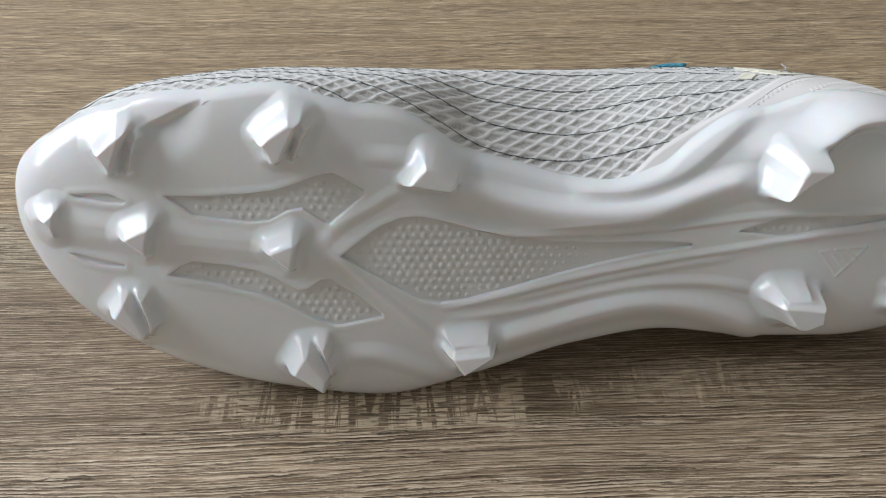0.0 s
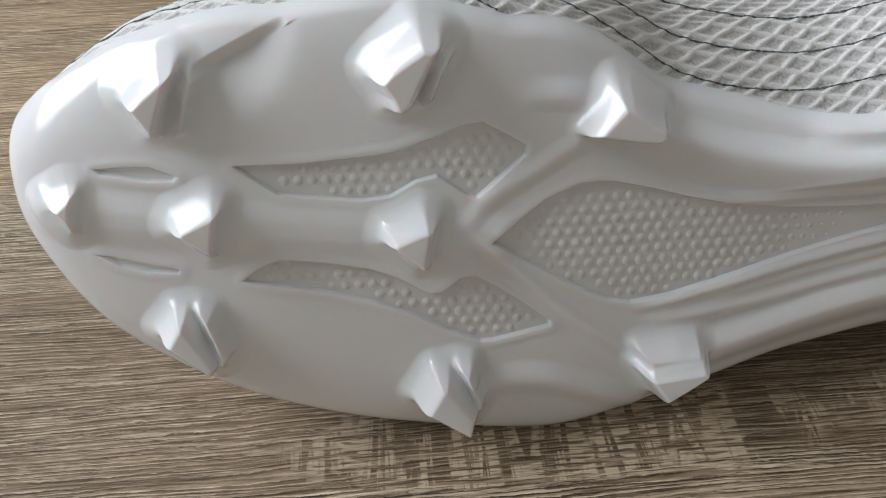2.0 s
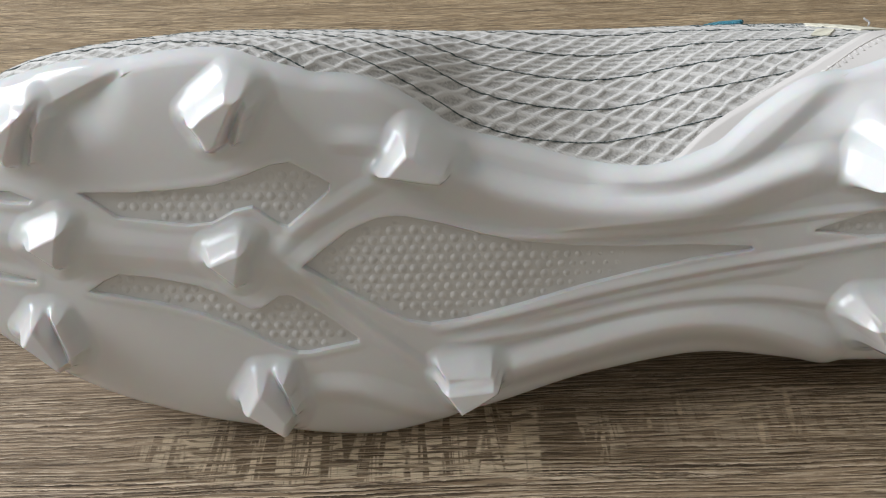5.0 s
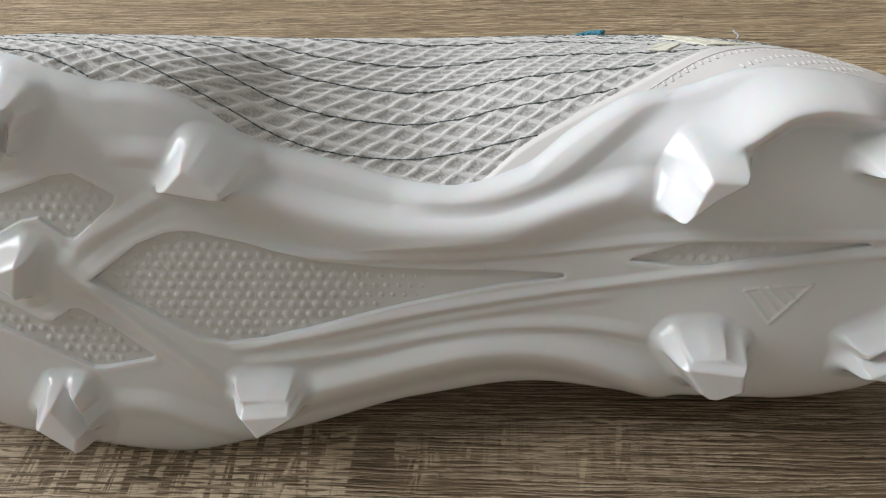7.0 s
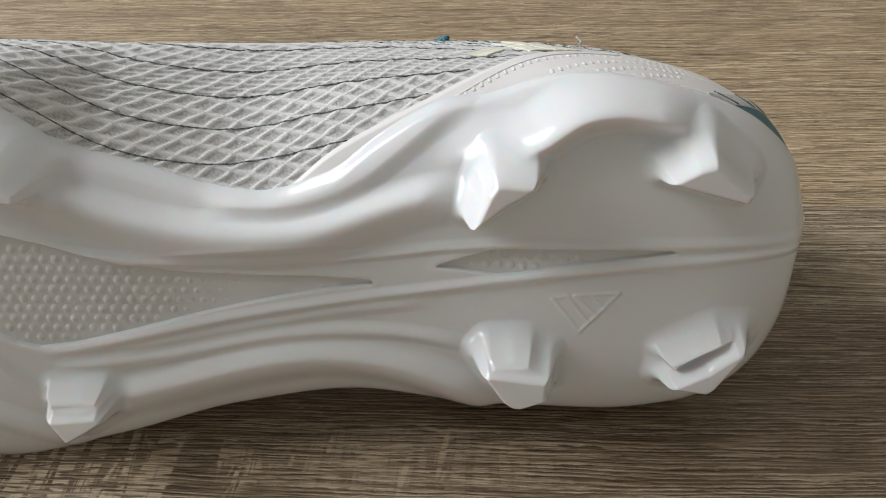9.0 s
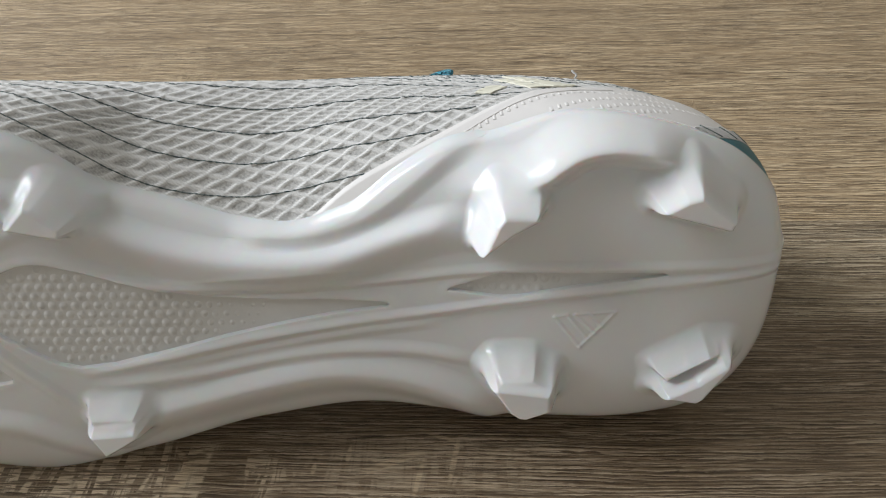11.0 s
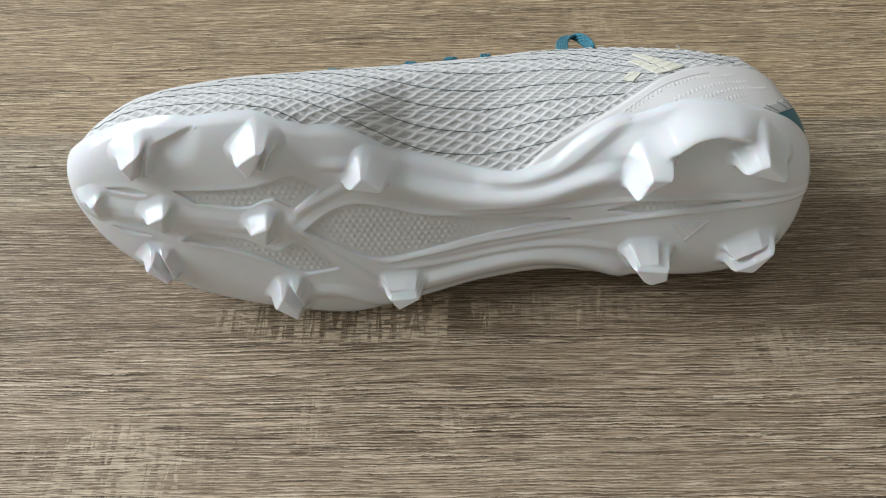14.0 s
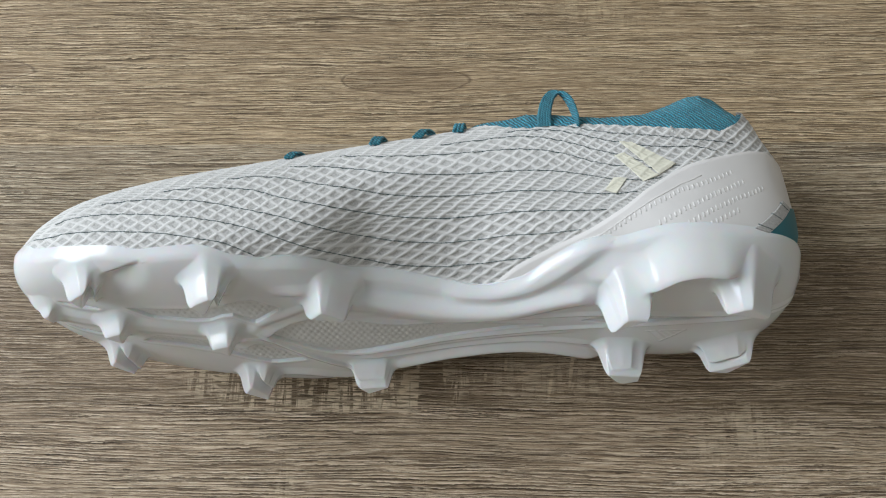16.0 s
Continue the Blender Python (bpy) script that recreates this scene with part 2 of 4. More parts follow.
PLASTIC, SATIN, KNIT, OAK = glossy_plastic(), satin_plastic(), knit(), oak()
TEAL = teal_knit("teal_knit_fabric", (0.012, 0.150, 0.225), (0.060, 0.410, 0.545), 340)
LACE = teal_knit("cyan_braided_lace", (0.010, 0.150, 0.220), (0.060, 0.450, 0.590), 500)
WALL, CEILING, FLOOR = plaster("wall_paint", (0.57, 0.543, 0.49)), plaster("ceiling_paint", (0.66, 0.66, 0.65)), plaster("floor_covering", (0.30, 0.25, 0.20))
BAND = material("matt_white_film", (0.76, 0.73, 0.715), 0.45)
THREAD = material("grey_teal_thread", (0.070, 0.100, 0.105), 0.85)
twist = Nodes(THREAD)
twist.link(twist.ramp(twist.noise(twist.mapped((1, 1, 1)), 1900, 2), (0.42, (0.035, 0.060, 0.062)), (0.62, (0.26, 0.29, 0.28))), twist.shader.inputs["Base Color"])
TEAL_FILM = material("teal_film", (0.018, 0.15, 0.19), 0.45)
YELLOW = material("pale_yellow_print", (0.78, 0.75, 0.63), 0.6)


# ---- helpers ----
def linked(name, mesh, mat, parent=None, label=""):
    mesh.materials.append(mat)
    ob = new(name, mesh)
    ob.parent = parent
    if label:
        tagged(ob, label)
    return ob


def part(name, bm, mat, parent, label="", soft=True):
    mesh = bpy.data.meshes.new(name)
    bm.to_mesh(mesh)
    bm.free()
    if soft:
        mesh.polygons.foreach_set("use_smooth", [True] * len(mesh.polygons))
    return linked(name, mesh, mat, parent, label)


def sheet_faces(n, m, start=0, flip=False, loop=False):
    i, j = np.meshgrid(np.arange(n if loop else n - 1), np.arange(m - 1), indexing="ij")
    a, b = i * m + j, ((i + 1) % n) * m + j
    f = np.stack([a, b, b + 1, a + 1], -1).reshape(-1, 4) + start
    return f[:, ::-1] if flip else f


def from_arrays(name, places, faces, mat, parent, label="", soft=True):
    mesh = bpy.data.meshes.new(name)
    mesh.vertices.add(len(places))
    mesh.vertices.foreach_set("co", np.asarray(places, np.float32).ravel())
    faces = np.asarray(faces)
    mesh.loops.add(faces.size)
    mesh.loops.foreach_set("vertex_index", faces.ravel().astype(np.int32))
    mesh.polygons.add(len(faces))
    mesh.polygons.foreach_set("loop_start", np.arange(0, faces.size, faces.shape[1], dtype=np.int32))
    mesh.update(calc_edges=True)
    mesh.validate()
    if soft:
        mesh.polygons.foreach_set("use_smooth", [True] * len(mesh.polygons))
    return linked(name, mesh, mat, parent, label)


def shell(name, p, thick, mat, parent, label="", normals=None):
    """A sheet (n, m, 3) with an inner skin thick below it and closed edges."""
    n, m = p.shape[:2]
    nor = grid_normals(p) if normals is None else normals
    both = np.concatenate([p.reshape(-1, 3), (p - nor * thick).reshape(-1, 3)])
    idx, off = np.arange(n * m).reshape(n, m), n * m
    faces = [sheet_faces(n, m), sheet_faces(n, m, off, flip=True)]
    for e, turn in ((idx[0], False), (idx[-1], True), (idx[:, 0], True), (idx[:, -1], False)):
        q = np.stack([e[:-1], e[1:], e[1:] + off, e[:-1] + off], -1)
        faces.append(q[:, ::-1] if turn else q)
    return from_arrays(name, both, np.concatenate(faces), mat, parent, label)


def box(bm, a, b, bevel=0.0):
    """A box between two corners."""
    made = bmesh.ops.create_cube(bm, size=1)["verts"]
    for v in made:
        v.co = [a[i] + (b[i] - a[i]) * (v.co[i] + 0.5) for i in range(3)]
    if bevel:
        edges = {e for v in made for e in v.link_edges}
        bmesh.ops.bevel(bm, geom=list(edges), offset=bevel, segments=3, profile=0.6, affect="EDGES")
    return bm


def tube(bm, path, radius, sides=8, flat=1.0, up=None):
    """A tube along a list of points; flat squeezes it across."""
    path = [Vector(p) for p in path]
    rings = []
    for i, p in enumerate(path):
        d = (path[min(i + 1, len(path) - 1)] - path[max(i - 1, 0)]).normalized()
        a = d.cross(Vector(up) if up else Vector((0, 1, 0.01))).normalized()
        b = a.cross(d).normalized()
        r = radius[i] if isinstance(radius, (list, tuple)) else radius
        rings.append([bm.verts.new(p + a * (r * math.cos(6.28319 * k / sides)) + b * (r * flat * math.sin(6.28319 * k / sides))) for k in range(sides)])
    for r1, r2 in zip(rings, rings[1:]):
        for k in range(sides):
            bm.faces.new((r1[k], r1[(k + 1) % sides], r2[(k + 1) % sides], r2[k]))
    bm.faces.new(rings[0][::-1])
    bm.faces.new(rings[-1])
    return bm


# ---- the room and the table ----
X0, X1, Y0, Y1, Z0, Z1 = -2.28, 2.4, -2.2, 2.8, -0.75, 2.4


def room():
    tagged(part("floor", box(bmesh.new(), (X0 - .2, Y0 - .2, Z0 - .1), (X1 + .2, Y1 + .2, Z0)), FLOOR, None, soft=False), "plain brown floor of the room", "floor", kind="structure")
    tagged(part("ceiling", box(bmesh.new(), (X0 - .2, Y0 - .2, Z1), (X1 + .2, Y1 + .2, Z1 + .1)), CEILING, None, soft=False), "plain white painted ceiling", "ceiling", kind="structure")
    for name, a, b in (("wall_east", (X1, Y0, Z0), (X1 + .15, Y1, Z1)), ("wall_north", (X0 - .15, Y1, Z0), (X1 + .15, Y1 + .15, Z1)), ("wall_south", (X0 - .15, Y0 - .15, Z0), (X1 + .15, Y0, Z1))):
        tagged(part(name, box(bmesh.new(), a, b), WALL, None, soft=False), "plain off-white painted wall", "wall", kind="structure")
    bm = bmesh.new()
    for a, b in (((Y0, Z0), (-0.75, Z1)), ((1.67, Z0), (Y1, Z1)), ((-0.75, Z0), (1.67, 0.75)), ((-0.75, 2.3), (1.67, Z1))):
        box(bm, (X0 - .15, *a), (X0, *b))
    tagged(part("wall_west", bm, WALL, None, soft=False), "off-white wall with a wide window opening", "wall", kind="structure")


def table():
    t = tagged(new("table"), "table with a limed oak board top, wide horizontal grain", "table")
    t.matrix_world = pose(0.15, 0.25, 0, 0, 0, 5.5)
    part("tabletop", box(bmesh.new(), (-0.85, -0.65, -0.028), (0.85, 0.65, 0.0), 0.002), OAK, t, soft=False)
    for x in (-0.78, 0.78):
        for y in (-0.58, 0.58):
            part("leg", box(bmesh.new(), (x - .03, y - .03, Z0), (x + .03, y + .03, -0.028), 0.002), OAK, t, soft=False)


room()
table()


# ---- the boot's surface, in its own frame: x heel, y from the ground up into the upper, z to the outer side ----
def curve1(x, y, q):
    """Monotone cubic through the knots (x, y), taken at q."""
    x, y, q = np.asarray(x, float), np.asarray(y, float), np.clip(q, x[0], x[-1])
    h, d = np.diff(x), np.diff(y) / np.diff(x)
    m = np.zeros(len(x))
    same = d[:-1] * d[1:] > 0
    w1, w2 = 2 * h[1:] + h[:-1], h[1:] + 2 * h[:-1]
    m[1:-1][same] = ((w1 + w2)[same]) / (w1[same] / d[:-1][same] + w2[same] / d[1:][same])
    m[0], m[-1] = d[0], d[-1]
    i = np.clip(np.searchsorted(x, q, side="right") - 1, 0, len(x) - 2)
    t = (q - x[i]) / h[i]
    return ((1 + 2 * t) * (1 - t) ** 2 * y[i] + t * (1 - t) ** 2 * h[i] * m[i] + t * t * (3 - 2 * t) * y[i + 1] + t * t * (t - 1) * h[i] * m[i + 1])


def smooth(a, b, x):
    t = np.clip((x - a) / (b - a), 0, 1)
    return t * t * (3 - 2 * t)


ST_X = [-.1675, -.1660, -.1605, -.1515, -.1375, -.118, -.090, -.060, -.030, 0, .030, .060, .085, .105, .120, .1285, .1315]
ST_OUT = [.0185, .026, .033, .0405, .0480, .0520, .0543, .054, .0531, .053, .0535, .0536, .0523, .0484, .0422, .0328, .019]
ST_IN = [.0185, .008, -.003, -.0145, -.0245, -.034, -.041, -.0445, -.0378, -.029, -.0248, -.0275, -.0275, -.0255, -.018, -.004, .019]
ST_BASE = [.026, .021, .0165, .0135, .0112, .0095, .0088, .0088, .0105, .0125, .0128, .012, .0112, .0112, .013, .017, .025]
ST_WIDE = [.027, .028, .029, .030, .032, .034, .036, .040, .046, .050, .052, .052, .052, .052, .052, .05, .048]
ST_WIDE_IN = [.027, .027, .025, .023, .021, .020, .019, .019, .020, .022, .024, .024, .024, .026, .028, .034, .048]
ST_TOP = [.030, .0355, .0402, .0438, .0480, .0555, .0639, .0727, .0795, .084, .092, .100, .104, .106, .107, .1075, .1075]
ST_MID = [.0185, .0185, .018, .017, .016, .015, .015, .015, .016, .018, .02, .021, .021, .021, .020, .0195, .019]
ST_LOW_POWER = [2.2, 2.2, 2.4, 2.8, 3.5, 5, 6, 3.7, 1.5, 1.28, 1.7, 2.5, 3.8, 3.5, 2.8, 2.4, 2.2]
ST_TOP_POWER = [2.2, 2.2, 2.2, 2.2, 2.2, 2.2, 2.2, 2.2, 2.3, 2.6, 3.0, 3.4, 3.4, 3.2, 3, 2.6, 2.4]
ST_T = np.linspace(0, 1, len(ST_X))
RIM = ([-.2, -.012, 0, .010, .020, .034, .046, .063, .086, .101, .109, .1126, .118, .124], [.095, .090, .083, .0755, .0695, .0708, .0725, .0715, .0711, .0731, .0797, .0842, .093, .1035])


def stations(n):
    """n places along the boot, as numbers in 0..1, closer together at both ends."""
    t = np.linspace(0, 1, 4000)
    way = np.concatenate([[0], np.cumsum(np.hypot(np.diff(curve1(ST_T, ST_X, t)), .07 * np.diff(t)))])
    return np.interp(np.linspace(0, way[-1], n), way, t)


def sections(t, k=110):
    """For each t the half sections (outer, inner): arrays (len(t), k, 3) from the middle of the sole round the side to the top."""
    g = lambda table: curve1(ST_T, table, t)[:, None]
    x, out, inn, base, mid, top = (g(a) for a in (ST_X, ST_OUT, ST_IN, ST_BASE, ST_MID, ST_TOP))
    low = g(ST_LOW_POWER)
    centre = (out + inn) / 2
    halves = []
    for side, wide, power, high in ((out, g(ST_WIDE), low, g(ST_TOP_POWER)), (inn, g(ST_WIDE_IN), 2.6 + 0 * low, 2.2 + 0 * low)):
        f = np.linspace(0, 1, k // 2)[None]
        s, c = np.sin(f * np.pi / 2), np.cos(f * np.pi / 2)
        v1 = centre + (side - centre) * s ** (2 / power)
        w1 = wide - (wide - base) * c ** (2 / power)
        f = np.linspace(0, 1, k - k // 2 + 1)[None, 1:]
        s, c = np.sin(f * np.pi / 2), np.maximum(np.cos(f * np.pi / 2), 0)
        v2 = mid + (side - mid) * c ** (2 / high)
        w2 = wide + (top - wide) * s ** (2 / high)
        v, w = np.concatenate([v1, v2], 1), np.concatenate([w1, w2], 1)
        heel = smooth(.70, 1.0, t)[:, None]
        back = curve1([0, .011, .018, .03, .045, .066, .080, .090, .1065, .13], [-.011, -.0065, -.0032, -.0008, 0, 0, -.0042, -.0062, -.0105, -.016], w)
        v = np.maximum(v, (-.0452 + .0382 * x + .3392 * w) / .9399)  # rests on the table
        halves.append(np.stack([x + 0 * v + heel * back, w, v], -1))
    return halves


def along(line, s):
    """Points of the polylines (n, k, 3) at arc lengths s (n, m)."""
    step = np.linalg.norm(np.diff(line, axis=1), axis=2)
    arc = np.concatenate([np.zeros((len(line), 1)), np.cumsum(step, 1)], 1)
    return np.stack([np.stack([np.interp(s[i], arc[i], line[i, :, j]) for j in range(3)], -1) for i in range(len(line))]), arc


def arc_at_height(line, w):
    """Arc length at which each polyline first reaches the height w (n,)."""
    step = np.linalg.norm(np.diff(line, axis=1), axis=2)
    arc = np.concatenate([np.zeros((len(line), 1)), np.cumsum(step, 1)], 1)
    return np.array([np.interp(w[i], line[i, :, 1], arc[i]) for i in range(len(line))]), arc[:, -1]


EDGE_OUT = ([-.17, -.165, -.158, -.155, -.14, -.12, -.11, -.09, -.078, -.07, -.0625, -.05, -.04, -.03, -.02, -.005, .013, .024, .035, .048, .06, .075, .105, .12, .1315],
            [.036, .031, .026, .0235, .019, .0158, .0142, .0145, .0127, .0128, .0141, .0157, .0175, .02, .0203, .0193, .0175, .018, .0215, .0245, .025, .0268, .029, .032, .034])
BAND_TOP = ([.010, .0147, .0234, .036, .0478, .0599, .071, .0855, .0976, .1107, .120, .1315],
            [.0165, .0176, .0206, .0237, .0269, .0326, .0412, .052, .0582, .065, .068, .068])



def grid_normals(p):
    """Unit normals of a grid of points (n, m, 3)."""
    a, b = np.gradient(p, axis=0), np.gradient(p, axis=1)
    n = np.cross(a, b)
    return n / np.maximum(np.linalg.norm(n, axis=2, keepdims=True), 1e-12)


FINE_T = np.linspace(0, 1, 700)
FINE_OUT, FINE_IN = sections(FINE_T, 200)
FINE_ARC = np.concatenate([np.zeros((700, 1)), np.cumsum(np.linalg.norm(np.diff(FINE_OUT, axis=1), axis=2), 1)], 1)
FINE_NORMAL = grid_normals(FINE_OUT)
FINE_NORMAL *= np.sign(FINE_NORMAL[350, 100, 2])


def outer_side(t, arc):
    """Point and normal of the outer side at t and at an arc length from the middle of the sole."""
    i = min(max(t * 699, 0), 698.999)
    a = int(i)
    both = []
    for k in (a, a + 1):
        both.append([np.array([np.interp(arc, FINE_ARC[k], g[k, :, j]) for j in range(3)]) for g in (FINE_OUT, FINE_NORMAL)])
    f = i - a
    p, q = both[0][0] * (1 - f) + both[1][0] * f, both[0][1] * (1 - f) + both[1][1] * f
    return p, q / np.linalg.norm(q)


def sole_level(u, v):
    """Height of the bare sole at (u, v)."""
    a = int(np.argmin(np.abs(FINE_OUT[:, 0, 0] - u)))
    side = FINE_OUT[a] if v > FINE_OUT[a, 0, 2] else FINE_IN[a]
    half = side[:100]
    d = half[:, 2] - half[0, 2]
    return float(np.interp(abs(v - half[0, 2]), np.abs(d), half[:, 1]))


# ---- the boot ----
boot = tagged(new("football_boot"), "white football boot with glossy studded sole, lying on its side", "football boot")
boot.matrix_world = Matrix(((0.993708, -0.112002, 0.000000, 0.043455), (0.105275, 0.934020, 0.341355, 0.019292), (-0.038233, -0.339207, 0.939934, 0.045843), (0, 0, 0, 1)))

UPPER_PANEL = [(-.1222, .0206), (-.1097, .0207), (-.0997, .0214), (-.0915, .0223), (-.0845, .0246), (-.0788, .0269), (-.0744, .0275), (-.0700, .0252), (-.0656, .0225), (-.0658, .0208),
               (-.0754, .0125), (-.0773, .0129), (-.0833, .0172), (-.0874, .0163), (-.0926, .0134), (-.0983, .0129), (-.1064, .0138), (-.1139, .0147)]
LOWER_PANEL = [(-.1223, -.0030), (-.1190, -.0006), (-.1150, .0013), (-.1061, .0003), (-.0972, -.0015), (-.0921, -.0035), (-.0851, -.0077), (-.0824, -.0073), (-.0784, -.0043), (-.0757, -.0042),
               (-.0678, -.0091), (-.0602, -.0152), (-.0602, -.0164), (-.0720, -.0191), (-.0747, -.0191), (-.0807, -.0165), (-.0886, -.0122), (-.0963, -.0090), (-.1066, -.0060), (-.1205, -.0036)]
KITE_PANEL = [(-.0725, .0031), (-.0617, .0115), (-.0552, .0143), (-.0512, .0147), (-.0486, .0145), (-.0406, .0126), (-.0312, .0098), (-.0216, .0079), (-.0078, .0063), (.0060, .0059), (.0200, .0061), (.0334, .0056),
              (.0341, .0050), (.0336, .0044), (.0205, .0024), (.0067, -.0007), (-.0070, -.0042), (-.0207, -.0080), (-.0344, -.0114), (-.0429, -.0124), (-.0481, -.0113), (-.0550, -.0076), (-.0657, -.0015)]
HEEL_PANEL = [(.0485, .0096), (.0560, .0123), (.0607, .0139), (.0638, .0141), (.0777, .0144), (.0992, .0148), (.1000, .0144), (.0993, .0141), (.0899, .0127), (.0780, .0108), (.0660, .0082), (.0611, .0078), (.0537, .0086), (.0485, .0092)]
SLOTS = [[(-.1486, .0202), (-.1434, .0207), (-.1379, .0207), (-.1329, .0187), (-.1337, .0178), (-.1389, .0178), (-.1473, .0192)],
         [(-.1505, .0027), (-.1483, .0026), (-.1347, -.0003), (-.1348, -.0011), (-.1405, -.0009), (-.1460, .0003)]]
PANELS = [UPPER_PANEL, LOWER_PANEL, KITE_PANEL, HEEL_PANEL]

# each stud: height of its top, how far its foot lies from its top, and its blocks (how much lower, outline of the top)
STUDS = [
    (.0085, (-.0001, .0006), [(0, [(-.1543, .0082), (-.1534, .0082), (-.1528, .0158), (-.1537, .0157), (-.1576, .0129)])]),
    (.003, (-.0006, .0014), [(0, [(-.1359, .0269), (-.1349, .0268), (-.1309, .0387), (-.1332, .0384), (-.1397, .0331)]), (.0022, [(-.1315, .0269), (-.1300, .0275), (-.1277, .0369), (-.1283, .0373), (-.1298, .0354)])]),
    (-.002, (-.0007, .0015), [(0, [(-.0923, .0338), (-.0913, .0313), (-.0900, .0307), (-.0879, .0321), (-.0830, .0426), (-.0861, .0433), (-.0919, .0393), (-.0945, .0369)]), (.0022, [(-.0855, .0319), (-.0842, .0327), (-.0809, .0409), (-.0821, .0415), (-.0837, .0395)])]),
    (.002, (-.0005, .0009), [(0, [(-.1273, .0037), (-.1265, .0039), (-.1251, .0127), (-.1262, .0130), (-.1327, .0101), (-.1338, .0086)])]),
    (-.001, (-.0005, .0009), [(0, [(-.0868, .0000), (-.0857, .0003), (-.0844, .0086), (-.0859, .0093), (-.0923, .0067), (-.0931, .0053)])]),
    (.003, (-.0004, .0013), [(0, [(-.1301, -.0224), (-.1284, -.0200), (-.1341, -.0101), (-.1354, -.0101), (-.1386, -.0148)]), (.0012, [(-.1279, -.0215), (-.1257, -.0182), (-.1291, -.0099), (-.1310, -.0091)])]),
    (0, (-.0004, .0017), [(0, [(-.0783, -.0382), (-.0773, -.0383), (-.0762, -.0336), (-.0822, -.0261), (-.0838, -.0260), (-.0875, -.0322)]), (.0018, [(-.0751, -.0342), (-.0748, -.0321), (-.0773, -.0245), (-.0790, -.0244)])]),
    (.0006, (-.0004, .0018), [(0, [(-.0358, -.0338), (-.0265, -.0281), (-.0265, -.0266), (-.0281, -.0256), (-.0388, -.0269), (-.0403, -.0277)]), (.0022, [(-.0392, -.0273), (-.0272, -.0256), (-.0271, -.0243), (-.0284, -.0228), (-.0406, -.0234)])]),
    (.0005, (-.0003, .0013), [(0, [(-.0426, .0227), (-.0407, .0226), (-.0393, .0240), (-.0397, .0260), (-.0464, .0303), (-.0484, .0311), (-.0543, .0244)])]),
    (-.0026, (-.0002, .0019), [(0, [(.0558, .0211), (.0570, .0209), (.0634, .0263), (.0691, .0296), (.0690, .0313), (.0610, .0313), (.0591, .0290)])]),
    (-.0005, (-.0002, .0016), [(0, [(.1106, .0275), (.1119, .0276), (.1127, .0299), (.1045, .0363), (.1012, .0354), (.0960, .0324), (.0957, .0310)])]),
    (-.0016, (-.0002, .0015), [(0, [(.0634, -.0178), (.0656, -.0192), (.0675, -.0194), (.0736, -.0172), (.0735, -.0118), (.0604, -.0105), (.0591, -.0118)]), (.0025, [(.0610, -.0108), (.0725, -.0114), (.0693, -.0087), (.0609, -.0090)])]),
    (.0014, (-.0003, .0014), [(0, [(.1077, -.0157), (.1095, -.0145), (.1154, -.0063), (.1151, -.0045), (.1134, -.0048), (.1075, -.0094), (.1004, -.0130), (.0998, -.0149)]), (.0016, [(.1007, -.0111), (.1124, -.0038), (.1100, -.0033), (.0988, -.0090)])]),
]

# ridges of the sole: line, height, width below, width above
RIDGES = [
    ([(-.0030, .0196), (.0119, .0198), (.0221, .0224), (.0317, .0267), (.0415, .0342), (.0475, .0389), (.0544, .0428)], .0015, .0034, .008),
    ([(-.0441, .0236), (-.0329, .0196), (-.0207, .0159), (-.0078, .0135), (.0044, .0130), (.0146, .0137), (.0231, .0155), (.0355, .0202), (.0454, .0236), (.0529, .0246)], .0034, .0062, .0060),
    ([(-.0452, .0124), (-.0356, .0100), (-.0207, .0085), (.0044, .0085), (.0295, .0105), (.0605, .0152), (.1000, .0160), (.1285, .0165)], .0007, .0016, .0022),
    ([(-.0415, -.0140), (-.0223, -.0100), (.0039, -.0038), (.0295, .0012), (.0481, .0040), (.0605, .0064), (.1000, .0122), (.1285, .0148)], .0009, .0018, .0020),
    ([(-.0260, -.0132), (-.0020, -.0082), (.0221, -.0028), (.0459, .0008)], .0005, .0022, .0032),
    ([(-.0383, -.0171), (-.0228, -.0156), (-.0100, -.0137), (.0034, -.0104), (.0167, -.0080), (.0295, -.0071), (.0421, -.0070), (.0550, -.0094)], .0010, .0024, .0030),
    ([(-.0292, -.0255), (-.0105, -.0204), (.0028, -.0166), (.0162, -.0135), (.0290, -.0131), (.0421, -.0151), (.0555, -.0202), (.0609, -.0235)], .0030, .0080, .0055),
    ([(-.1300, .0365), (-.1227, .0400), (-.1110, .0455)], -.0022, .0120, .0020),
    ([(-.0660, .0317), (-.0580, .0313), (-.0500, .0300)], .0013, .0030, .0045),
    ([(-.0785, .0070), (-.0720, .0131), (-.0645, .0173), (-.0580, .0215), (-.0520, .0232)], .0008, .0032, .0030),
    ([(-.0763, .0040), (-.0699, -.0010), (-.0591, -.0110), (-.0511, -.0175), (-.0436, -.0242)], .0012, .0035, .0022),
    ([(-.0760, -.0300), (-.0612, -.0281), (-.0479, -.0343), (-.0383, -.0376)], .0012, .0050, .0050),
]

# the outer wall of the heel reaches down to an arched edge between two studs
SKIRT = [(.0500, .0335), (.0580, .0345), (.0640, .0350), (.0700, .0370), (.0742, .0401), (.0782, .0427), (.0824, .0438), (.0868, .0442), (.0907, .0438), (.0944, .0433), (.1000, .0420), (.1080, .0390)]


